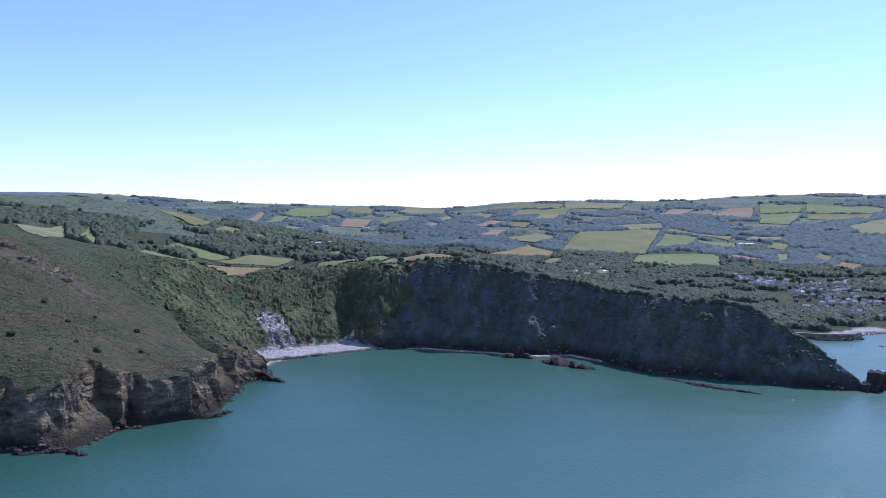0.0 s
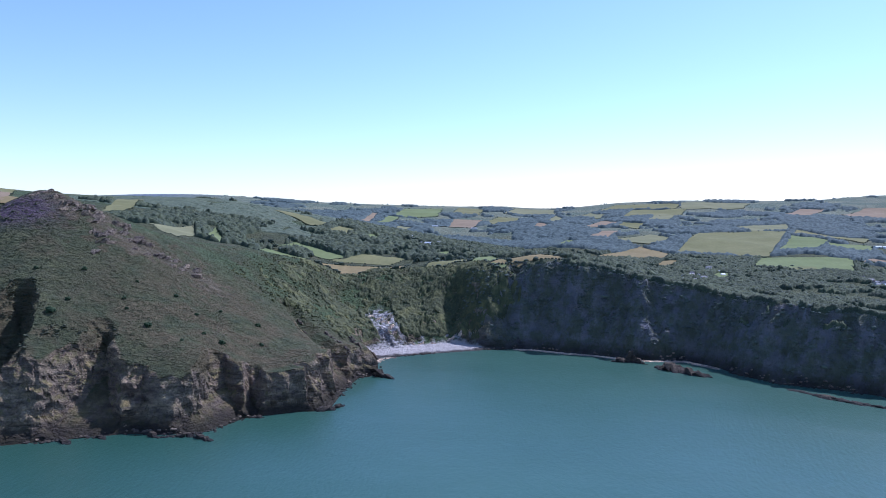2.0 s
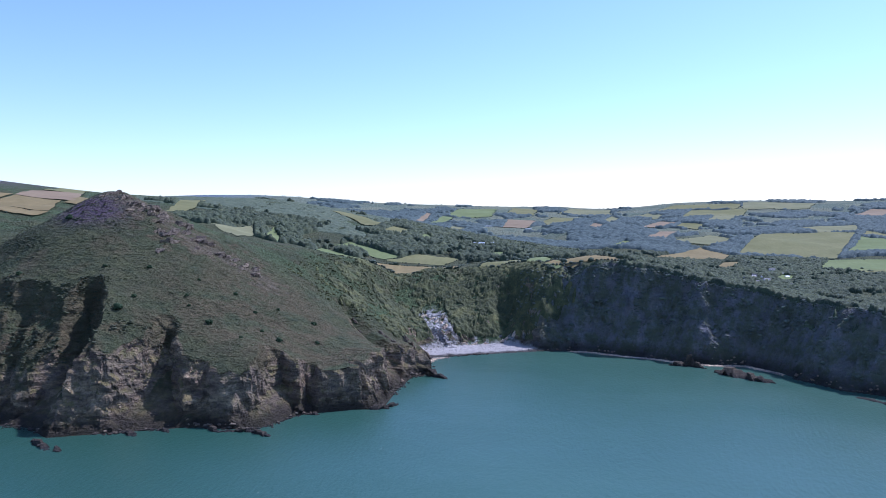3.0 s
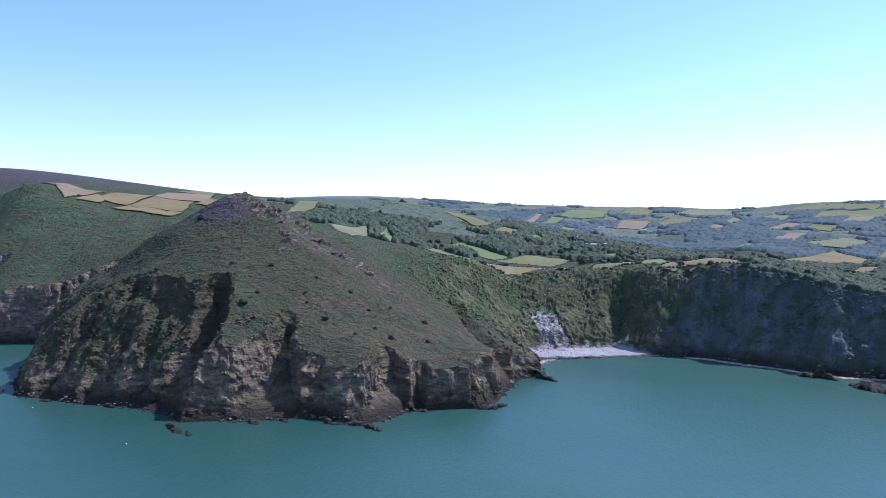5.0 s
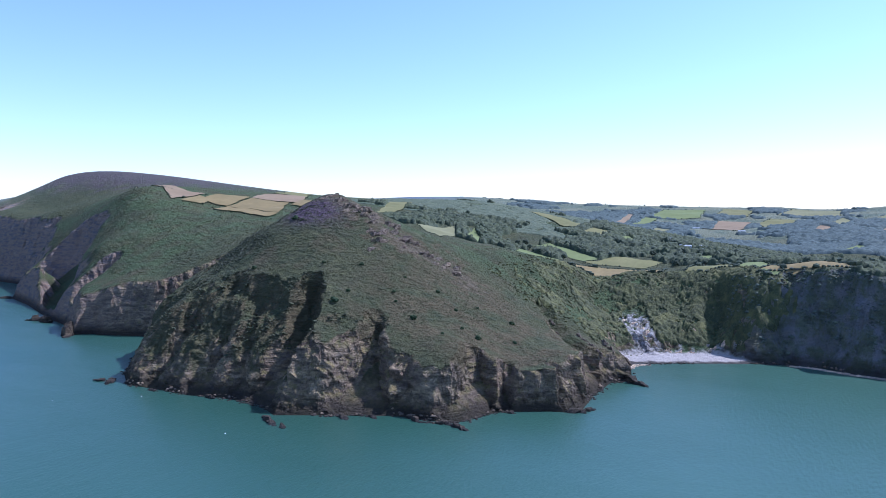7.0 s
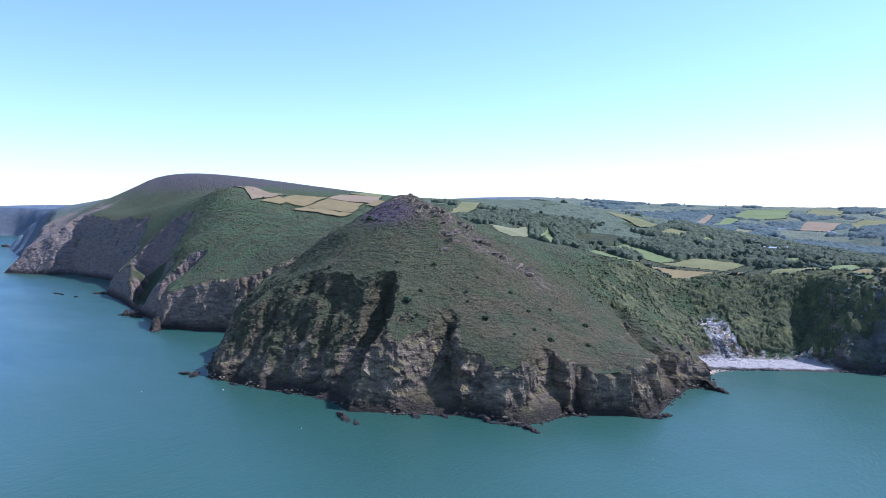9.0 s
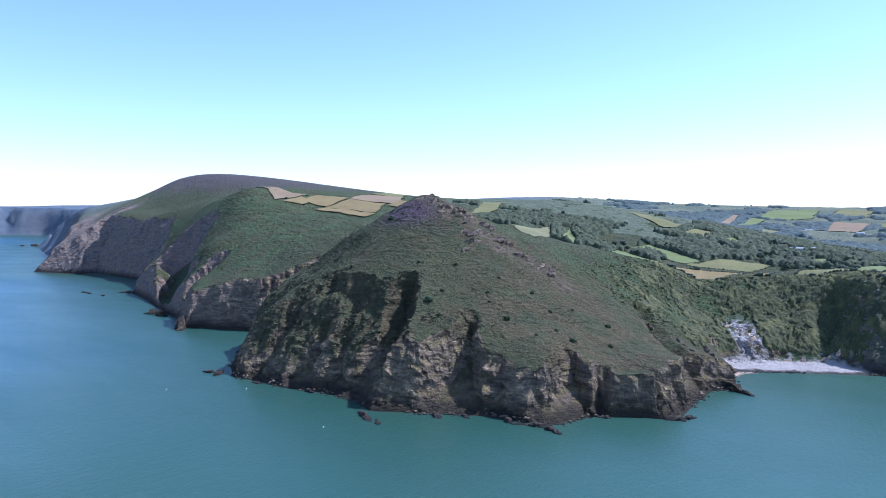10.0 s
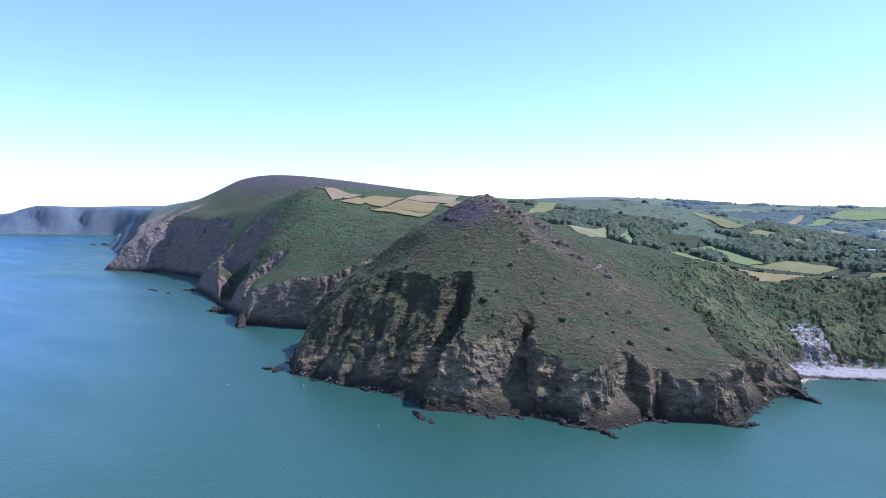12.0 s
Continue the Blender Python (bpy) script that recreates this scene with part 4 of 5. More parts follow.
def canopy(name, box_, step, mask, tall, size, mat, label, category):
    """A closed roof of leaves over the ground where the mask says so: crowns with creases between them."""
    x0, x1, y0, y1 = box_
    n, m = int((x1 - x0) / step) + 1, int((y1 - y0) / step) + 1
    X, Y = np.meshgrid(x0 + step * np.arange(n), y0 + step * np.arange(m))
    X, Y = X + step * 0.35 * (hashed(np.arange(n)[None, :], np.arange(m)[:, None], 5) - 0.5), Y + step * 0.35 * (hashed(np.arange(n)[None, :], np.arange(m)[:, None], 6) - 0.5)
    Z = land(X, Y)
    here = mask(X, Y, Z)
    here[:2], here[-2:], here[:, :2], here[:, -2:] = False, False, False, False
    dome, own = domes(X + 2 * ripple(X, Y, size, 121), Y + 2 * ripple(X, Y, size, 122), size, 123)
    small, _ = domes(X, Y, size * 0.45, 127)
    top = tall * (0.1 + 0.25 * own + 1.15 * dome * (0.5 + 0.7 * own) + 0.3 * small * dome) + 0.15 * tall * ripple(X, Y, size * 4, 125)
    # twigs and leaf clumps break the outline of each crown
    top = top * (0.78 + 0.44 * hashed(np.arange(n)[None, :], np.arange(m)[:, None], 129))
    Z = np.where(here, Z + top, Z - 0.8)
    i, j = np.meshgrid(np.arange(n - 1), np.arange(m - 1))
    keep = here[:-1, :-1] | here[1:, :-1] | here[:-1, 1:] | here[1:, 1:]
    v00 = (j * n + i)[keep]
    q = np.stack([v00, v00 + 1, v00 + n + 1, v00 + n], 1)
    used = np.unique(q)
    remap = np.full(n * m, -1)
    remap[used] = np.arange(len(used))
    ob = sheet(name, np.stack([X.ravel(), Y.ravel(), Z.ravel()], 1)[used], remap[q], mat)
    return tagged(ob, label, category, kind="stuff")


def woods():
    # the wooded slopes behind the bay and the cove
    def wooded(x, y, z):
        thick = rough(x, y, 140, 3, 81) + 0.35 * rough(x, y, 30, 2, 82)
        town = (x > 480) & (y < 1780) & (thick < -0.1 + 0.28 * smooth(600, 700, x))
        heath = (x < -520) & (y > 1480)
        d = inland(x, y)
        ok = ~open_ground(x, y) & (d > 40) & ~town & ((thick > -0.12 - 0.3 * smooth(-300, 300, x)) | (y < 1100))
        ok |= (x > 300) & (y < 1300) & (x < 620) & (d > 30)
        return ok & ~(heath & (thick < 0.75)) & ~((x < -420) & (y < 1150)) & ~((x > -430) & (x < -90) & (y < 1240)) & ~((x < 40) & (y < 1090)) & ~((x < -850) & (y < 1420)) & (np.hypot(x + 15, y) < 2230)
    canopy("woodland", (-1050, 1250, 1040, 2150), 2.7, wooded, 5.6, 8.6, CANOPY, "dense broadleaf woodland on the valley slopes", "woodland")
    # taller trees that stand out of the woods
    x, y = scatter(-1050, 1250, 1040, 2150, 18)
    ok = wooded(x, y, None)
    p = np.stack([x, y, land(x, y) + 3.0], 1)[ok]
    r = np.clip(dice.lognormal(1.15, 0.3, len(p)), 1.6, 5.5)
    pieces = [lumps(p, r, r * 1.9, 2, 0.16, 0.2)]
    for k in range(3):
        turn = dice.uniform(0, 6.283, len(p))
        q = p + np.stack([np.cos(turn) * r * 0.6, np.sin(turn) * r * 0.6, r * dice.uniform(0.3, 1.0, len(p))], 1)
        pieces.append(lumps(q, r * 0.5, r * 0.8, 1, 0.25, 0.3))
    v, f = joined(pieces)
    tagged(sheet("tall_trees", v, f, LEAF), "taller rounded trees rising out of the woodland", "trees", kind="stuff")

    # woods of the far hills
    def far_wooded(x, y, z):
        r = np.hypot(x, y)
        thick = rough(x, y, 330, 4, 83) + 0.25 * rough(x, y, 60, 2, 85)
        return ~open_ground(x, y) & (thick > -0.22 + 0.5 * smooth(3300, 4300, r)) & (np.abs(x) < y * 0.75) & (x > -0.45 * y) & (r > 2200)
    canopy("far_woodland", (-1900, 2750, 1950, 4250), 6.2, far_wooded, 6.5, 14, HAZY_LEAF, "hazy far woodland between fields on the hills", "woodland")
    # trees along the far skyline
    x = dice.uniform(-2600, 2900, 700)
    y = 4350 + dice.uniform(-40, 60, 700)
    ok = rough(x, y, 160, 2, 84) > 0.1
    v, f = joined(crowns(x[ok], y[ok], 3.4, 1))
    tagged(sheet("skyline_trees", v, f, HAZY_LEAF, True), "rows of far trees along the hill skyline", "trees", kind="stuff")


def bushes(name, x, y, r, mat, label, category, rise=1.3, extra=2):
    """Many single bushes, each of a round body and smaller clumps at its sides."""
    z = land(x, y)
    pieces = [lumps(np.stack([x, y, z], 1), r, r * rise, 1, 0.22, 0.3)]
    for k in range(extra):
        turn = dice.uniform(0, 6.283, len(x))
        q = np.stack([x + np.cos(turn) * r * 0.7, y + np.sin(turn) * r * 0.7, z + r * dice.uniform(0, 0.5, len(x))], 1)
        pieces.append(lumps(q, r * 0.55, r * 0.8, 1, 0.25, 0.3))
    v, f = joined(pieces)
    return tagged(sheet(name, v, f, mat), label, category, kind="stuff")


def steepness(x, y, e=4.0):
    return np.hypot(land(x + e, y) - land(x - e, y), land(x, y + e) - land(x, y - e)) / (2 * e)


def thickets():
    # scrub on the bay's cliff top and hanging woods on its face
    def hanging(x, y, z):
        d = inland(x, y)
        thick = rough(x, y, 42, 3, 91) + 0.25 * rough(x, y, 11, 2, 94)
        top = ((z > 58 + 85 * thick) | ((x > 300) & (z > 22 + 30 * thick))) & (x < 430) & (x > -125)
        return (d > beach_width(x, y) + 10) & top & ~open_ground(x, y) & ~((x < 45) & (y > 1042)) & (steepness(x, y) < 0.8)
    canopy("cliff_thicket", (-240, 470, 740, 1125), 1.7, hanging, 3.2, 4.6, CANOPY, "thick dark shrubs and small trees along the cliff", "shrubs")
    x, y = scatter(-130, 440, 740, 1125, 700)
    z, thick = land(x, y), rough(x, y, 46, 3, 91) + 0.4 * rough(x, y, 14, 2, 94)
    ok = (inland(x, y) > beach_width(x, y) + 8) & (steepness(x, y) > 0.7) & ((z > 66 + 95 * thick) | ((x > 300) & (z > 20 + 50 * thick)) | ((z > 12) & (thick > 0.42)))
    x, y = x[ok], y[ok]
    bushes("hanging_shrubs", x, y, np.clip(dice.lognormal(0.45, 0.4, len(x)), 0.7, 3.6), BAY_SCRUB, "dark shrubs hanging on the shaded cliff face", "shrubs")

    # bright shrubs on the slope above the cove
    def shrubby(x, y, z):
        d = inland(x, y)
        thick = rough(x, y, 34, 3, 92) + 0.9 * rough(x, y, 9, 3, 93)
        ok = (d > beach_width(x, y) + 8) & (d > 30) & (z > 12) & (thick > 0.30 - 0.75 * smooth(-380, -190, x) + 1.2 * (1 - smooth(-430, -375, x)) + 1.2 * (1 - smooth(840, 890, y))) & ~open_ground(x, y) & (x < -62 + 20 * thick)
        return ok & (off_line(x, y, SCAR) > 20 - 6 * thick)
    canopy("cove_shrubs", (-430, -36, 840, 1110), 1.1, shrubby, 1.7, 3.2, SHRUB, "mixed green shrubs on the slope above the cove", "shrubs")
    # single bushes between them
    x, y = scatter(-430, -80, 840, 1110, 420)
    ok = (inland(x, y) > np.maximum(30, beach_width(x, y) + 8)) & (land(x, y) > 14) & ~open_ground(x, y) & (rough(x, y, 40, 3, 99) > -0.3)
    ok &= off_line(x, y, SCAR) > 18
    x, y = x[ok], y[ok]
    bushes("slope_bushes", x, y, np.clip(dice.lognormal(-0.1, 0.5, len(x)), 0.35, 2.6), SHRUB, "scattered small bushes on the cove slope", "bushes")


def bracken():
    x, y = scatter(-900, -215, 500, 1040, 640)
    z = land(x, y)
    e = 3.0
    slope = np.hypot(land(x + e, y, False) - land(x - e, y, False), land(x, y + e, False) - land(x, y - e, False)) / (2 * e)
    thick = rough(x, y, 36, 4, 95)
    ok = (inland(x, y) > 22) & (slope < 0.85) & (thick > -0.5 + 0.6 * smooth(-380, -300, x)) & (off_line(x, y, CRAG_BAND) > 16)
    x, y, z = x[ok], y[ok], z[ok]
    r = dice.uniform(0.5, 1.4, len(x))
    v, f = lumps(np.stack([x, y, z], 1), r * 1.3, r * 0.42, 1, 0.25, 0.5)
    tagged(sheet("bracken", v, f, SCRUB), "low bracken tufts covering the headland slopes", "bracken", kind="stuff")
    # brown and green scrub over the upper cliffs
    x, y = scatter(-740, -215, 490, 800, 1500)
    thick, left = rough(x, y, 30, 3, 97) + 0.5 * rough(x, y, 9, 2, 98), smooth(-455, -520, x)
    z, steep = land(x, y), steepness(x, y)
    ok = (steep > 0.7) & (steep < 3.5) & (z > 54 - 18 * left + 24 * thick) & (inland(x, y) > 14) & (thick > 0.05 - 0.6 * left)
    x, y = x[ok], y[ok]
    bushes("cliff_scrub", x, y, np.clip(dice.lognormal(0.0, 0.45, len(x)), 0.4, 2.6), CLIFF_SCRUB, "brown and green scrub on the cliff ledges", "scrub", 0.65, 1)

    # heath on the hill behind
    def heathy(x, y, z):
        return ~open_ground(x, y) & (rough(x, y, 70, 3, 98) + 0.6 * rough(x, y, 14, 2, 99) > -0.45) & ((x < -520) | (rough(x, y, 140, 3, 81) < -0.3))
    canopy("heath", (-1120, -470, 1400, 2050), 2.6, heathy, 1.5, 5.0, HEATH, "low gorse and heath on the inland hill", "heath")
    # the next hill along the coast
    x, y = scatter(-1500, -860, 720, 1150, 120)
    z = land(x, y)
    thick = rough(x, y, 60, 4, 96)
    ok = (inland(x, y) > 60) & (thick > -0.1) & ~open_ground(x, y)
    r = dice.uniform(1.0, 2.6, ok.sum())
    v, f = lumps(np.stack([x[ok], y[ok], z[ok]], 1), r * 1.2, r * 0.55, 1, 0.3, 0.45)
    tagged(sheet("hill_bracken", v, f, SCRUB), "green bracken and gorse on the coastal hill", "bracken", kind="stuff")


hedges()
woods()
thickets()
bracken()


def bush(x, y, size, seed):
    """A single round gorse bush: a crown of many small clumps on a short stem."""
    base = new("gorse_bush")
    base.location = (x, y, float(land(np.array([x]), np.array([y]))[0]))
    rng = np.random.default_rng(seed)
    n = 26
    a, h = rng.uniform(0, 6.283, n), rng.uniform(0, 1, n)
    out = size * np.sqrt(1 - h * h * 0.8) * rng.uniform(0.5, 0.85, n)
    p = np.stack([out * np.cos(a), out * np.sin(a), h * size * 0.9], 1)
    r = size * rng.uniform(0.28, 0.48, n)
    v, f = lumps(p, r, r * 1.7, 1, 0.3, 0.3)
    crown = sheet("crown", v, f, GORSE, True)
    crown.parent = base
    bm = bmesh.new()
    bmesh.ops.create_cone(bm, segments=8, radius1=0.28, radius2=0.14, depth=size, matrix=Matrix.Translation((0, 0, size * 0.2)))
    part("stem", bm, BARK, base)
    return tagged(base, "dark round gorse bush on the bracken slope", "bush", "gorse bushes on the headland")


for k, (x, y, size) in enumerate([(-461, 584, 4.2), (-388, 625, 3.8), (-325, 652, 3.4), (-464, 612, 2.6), (-345, 654, 2.2), (-598, 607, 3.0), (-485, 666, 2.6), (-324, 736, 3.0), (-432, 654, 2.4),
                                 (-404, 704, 2.6), (-420, 640, 2.0), (-372, 690, 2.2), (-360, 720, 2.0), (-300, 690, 2.4), (-520, 640, 2.2), (-621, 706, 4.0), (-440, 690, 2.0), (-350, 620, 1.8)]):
    bush(x, y, size, k)


def tree(x, y, size, seed):
    """A broadleaf tree: tapered trunk, limbs and a crown of many small clumps."""
    base = new("tree")
    base.location = (x, y, float(land(np.array([float(x)]), np.array([float(y)]))[0]) - 0.2)
    rng = np.random.default_rng(seed)
    bm = bmesh.new()
    bmesh.ops.create_cone(bm, segments=8, radius1=0.07 * size, radius2=0.03 * size, depth=0.7 * size, matrix=Matrix.Translation((0, 0, 0.35 * size)))
    part("trunk", bm, BARK, base)
    for k in range(5):
        bm = bmesh.new()
        turn = Matrix.Translation((0, 0, size * (0.35 + 0.07 * k))) @ Euler((radians(rng.uniform(35, 60)), 0, rng.uniform(0, 6.283))).to_matrix().to_4x4()
        bmesh.ops.create_cone(bm, segments=6, radius1=0.03 * size, radius2=0.01 * size, depth=0.45 * size, matrix=turn @ Matrix.Translation((0, 0, 0.22 * size)))
        part("limb", bm, BARK, base)
    n = 70
    a, h = rng.uniform(0, 6.283, n), rng.uniform(-0.8, 1, n)
    out = np.sqrt(1 - h * h) * rng.uniform(0.55, 1.0, n) * size * 0.48
    p = np.stack([out * np.cos(a), out * np.sin(a), size * (0.68 + 0.34 * h)], 1)
    r = size * rng.uniform(0.08, 0.17, n)
    v, f = lumps(p, r, r * 1.6, 1, 0.4, 0.5)
    crown = sheet("crown", v, f, LEAF, True)
    crown.parent = base
    return tagged(base, "broadleaf tree with dense green crown beside a field", "tree", "trees round the fields")


for k, (x, y, size) in enumerate([(-420, 1178, 10), (-445, 1185, 9), (-470, 1192, 11), (-350, 1210, 12), (-338, 1230, 10), (-368, 1236, 11), (-500, 1215, 9),
                                 (-522, 1250, 12), (-545, 1262, 10), (-240, 1240, 10), (-228, 1262, 12), (-205, 1228, 9), (-188, 1210, 10), (-150, 1190, 9), (-122, 1182, 11), (-655, 1190, 10), (-640, 1180, 9),
                                 (-690, 1210, 11), (-400, 1260, 12), (-430, 1290, 11), (-300, 1330, 12)]):
    if not open_ground(np.array([float(x)]), np.array([float(y)]))[0]:
        tree(x, y, size, 400 + k)


# ---- crags, stacks and rocks ----
def rock(name, x, y, wide, deep, high, turn, label, group, seed, mat=STONE, z=None, lean=0.35, taper=0.65):
    """A jagged rock of leaning, broken slabs."""
    rng = random.Random(seed)
    ob = new(name)
    ob.rotation_euler = (0, 0, turn)
    ob.location = (x, y, float(land(np.array([float(x)]), np.array([float(y)]))[0]) - 0.1 * high if z is None else z)
    slabs = 2 if wide < 10 else 4 if wide < 24 else 6
    for k in range(slabs):
        u = (k + 0.5) / slabs * 2 - 1
        top = high * (1 - 0.7 * u * u) * rng.uniform(0.55, 1.05)
        half, out = wide / slabs * rng.uniform(0.9, 1.4), deep * 0.5 * (1 - 0.45 * u * u) * rng.uniform(0.7, 1.0)
        piece = bmesh.new()
        for n in range(18):
            up = rng.choice((0.0, 0.0, 0.45, 0.8, 1.0, 1.0)) * rng.uniform(0.85, 1.0)
            thin = 1 - taper * up
            piece.verts.new((u * wide * 0.42 + rng.uniform(-1, 1) * half * thin + lean * up * top, rng.uniform(-1, 1) * out * thin, top * up - 0.25 * high))
        bmesh.ops.convex_hull(piece, input=piece.verts)
        bmesh.ops.delete(piece, geom=[v for v in piece.verts if not v.link_faces], context="VERTS")
        part("slab", piece, mat, ob)
    return tagged(ob, label, "rock", group)


for k, (x, y, w, h) in enumerate([(-573, 755, 24, 6), (-558, 764, 22, 7), (-543, 770, 20, 6), (-526, 779, 16, 5), (-518, 787, 14, 5), (-514, 745, 22, 6), (-504, 728, 20, 6), (-492, 766, 24, 6), (-497, 703, 16, 5),
                                 (-464, 771, 18, 6), (-452, 785, 14, 5), (-437, 783, 16, 5), (-603, 764, 18, 4), (-588, 757, 16, 5), (-480, 748, 12, 4), (-420, 776, 12, 4), (-610, 752, 12, 3), (-534, 758, 14, 4), (-551, 756, 14, 5), (-566, 747, 12, 4), (-508, 768, 15, 5), (-484, 779, 13, 4), (-522, 735, 14, 4), (-470, 757, 10, 3), (-446, 769, 10, 4), (-427, 790, 11, 4)]):
    rock("crag", x, y, w * (1.5 if k % 2 else 1.1), w * 0.8, h * 1.7, 0.9 + 0.3 * (k % 3), "weathered brown rock crag on the dry ridge", "crags on the ridge", k, CRAG, None, 0.5, 0.3)
SEA_ROCKS = [(-446, 470, 26, 9, 4, 2.6), (-425, 464, 10, 6, 2.5, 2.4), (-703, 491, 22, 9, 3, 2.2), (-718, 488, 12, 8, 2.5, 0.4), (-289, 541, 18, 8, 3.5, 2.7), (-305, 543, 12, 7, 3, 0.2), (-318, 541, 10, 6, 2, 0.6),
             (-333, 540, 14, 7, 3, 2.8), (-372, 528, 12, 6, 2, 2.8), (-396, 513, 14, 7, 2.5, 2.7), (-215, 640, 14, 9, 4, 0.3), (-205, 652, 12, 8, 3, 1.0), (-198, 787, 26, 11, 7, 2.6), (-184, 780, 14, 7, 4, 2.6),
             (-268, 606, 10, 6, 2, 0.2), (-555, 500, 12, 7, 3, 2.9), (-630, 490, 10, 6, 2, 0.1), (270, 792, 30, 9, 1.6, 2.4), (284, 776, 34, 12, 2.2, 2.3), (299, 762, 34, 12, 2.4, 2.4), (316, 750, 26, 9, 2.0, 2.5),
             (331, 740, 18, 7, 1.4, 2.4), (150, 876, 34, 22, 11, 2.5), (168, 860, 30, 14, 6, 2.5), (180, 853, 14, 8, 3, 2.4), (140, 884, 16, 10, 5, 0.4), (92, 921, 22, 12, 6, 0.2), (112, 915, 20, 8, 5, 2.6),
             (470, 757, 34, 26, 17, 0.4), (492, 764, 46, 30, 26, 0.2), (512, 768, 40, 24, 20, 0.2), (-3990, 1594, 40, 20, 12, 0), (-3945, 1640, 60, 30, 22, 0), (-1212, 706, 30, 14, 9, 0.5), (-1180, 704, 22, 12, 12, 0.2),
             (-1026, 646, 36, 20, 16, 2.5), (-1459, 848, 16, 9, 3, 0), (-1630, 792, 10, 7, 4, 0), (-1660, 795, 14, 7, 4, 0), (-1648, 797, 9, 6, 3, 0), (525, 1052, 20, 10, 4, 0.4), (548, 1066, 26, 12, 4, 0.2), (580, 1058, 24, 11, 3, 2.9), (612, 1058, 26, 10, 4, 0.1), (640, 1066, 18, 9, 3, 0.5), (-1560, 790, 10, 6, 4, 0), (-1575, 856, 40, 16, 6, 0.4)]
for k, (x, y, w, d, h, turn) in enumerate(SEA_ROCKS):
    if h > 15:
        label = "tall dark islet of bare rock in the sea"
    elif h < 2.6:
        label = "low dark reef rock awash at the waterline"
    else:
        label = "jagged dark rock at the foot of the cliff"
    rock("sea_rock", x, y, w * 1.5, d * 1.6, h * 1.7, turn, label, "rocks along the shore", 100 + k, SEA_STONE, 0.0, 0.3, 0.45)
rock("sea_stack", 101, 919, 13, 10, 22, 0.3, "slender rock stack standing below the bay cliff", "rocks along the shore", 300, SEA_STONE, 3.0, 0.08, 0.5)


for k, (x, y, w, d, h, turn) in enumerate([(-262, 1003, 16, 9, 9, 0.5), (-250, 992, 14, 8, 10, 0.8), (-240, 984, 16, 9, 11, 0.6), (-228, 978, 12, 8, 9, 0.9), (-236, 1000, 12, 7, 10, 0.4), (-222, 968, 10, 6, 6, 0.6),
                                           (-196, 964, 11, 7, 8, 0.4), (-182, 972, 13, 7, 8, 0.7), (-168, 979, 10, 6, 6, 0.3), (-142, 992, 12, 7, 8, 0.5), (-130, 1000, 10, 6, 9, 0.9)]):
    rock("pale_rock", x, y, w, d, h, turn, "pale grey jagged rock above the shingle beach", "pale rocks at the cove", 500 + k, PALE_STONE, None, 0.35, 0.6)


# dark outcrops in the scrub between the headland and the cove
for k, (x, y, w, d, h) in enumerate([(-276, 831, 20, 9, 9), (-246, 792, 22, 10, 10), (-249, 852, 18, 8, 9), (-225, 798, 20, 9, 9), (-229, 862, 16, 8, 8), (-300, 828, 16, 7, 7), (-263, 775, 18, 8, 8), (-233, 777, 18, 9, 9), (-262, 812, 18, 8, 9),
                                    (-240, 825, 16, 8, 8), (-222, 830, 18, 9, 8), (-216, 812, 18, 8, 8), (-225, 880, 16, 8, 7), (-320, 856, 14, 7, 6)]):
    rock("outcrop", x, y, w, d, h, 2.3 + 0.2 * (k % 3), "dark jagged outcrop in the scrub above the shore", "outcrops by the cove", 600 + k, OUTCROP, None, 0.4, 0.6)


def boulders():
    """Fallen stones along the foot of the cliffs."""
    pts = np.array(along([(x, y, 0) for x, y in SHORE_BAY + SHORE_HEADLAND], 3.2))[:, :2]
    pts = np.repeat(pts, 3, 0)
    pts = pts + dice.normal(0, 2.2, pts.shape)
    ok = rough(pts[:, 0], pts[:, 1], 60, 2, 111) > -0.15
    pts = pts[ok]
    z = np.maximum(land(pts[:, 0], pts[:, 1]), -0.4)
    r = dice.uniform(0.5, 1.9, len(pts)) ** 1.3
    v, f = lumps(np.column_stack([pts, z]), r, r * 1.3, 1, 0.32, 0.4)
    tagged(sheet("boulders", v, f, STONE, True), "dark fallen boulders along the waterline", "boulders", kind="stuff")
    # the pale bank of stones along the bay
    pts = np.array(along([(205, 906, 0), (173, 944, 0), (128, 937, 0), (94, 943, 0), (59, 960, 0), (22, 968, 0), (-16, 983, 0), (-47, 985, 0)], 1.2))[:, :2]
    pts = np.concatenate([np.repeat(pts, 9, 0), np.repeat(np.array(along([(-222, 850, 0), (-221, 875, 0), (-220, 890, 0), (-205, 900, 0)], 0.8))[:, :2], 5, 0)])
    pts = pts + dice.normal(0, 2.4, pts.shape) + (0, -10)
    pts = pts[np.abs(inland(pts[:, 0], pts[:, 1]) + 5) < 5]
    z = np.maximum(land(pts[:, 0], pts[:, 1]), -0.2)
    r = dice.uniform(0.5, 1.7, len(pts))
    v, f = lumps(np.column_stack([pts, z]), r, r * 1.1, 1, 0.32, 0.35)
    tagged(sheet("stone_bank", v, f, PALE_STONE, True), "bank of pale stones between cliff and water", "stones", kind="stuff")


boulders()


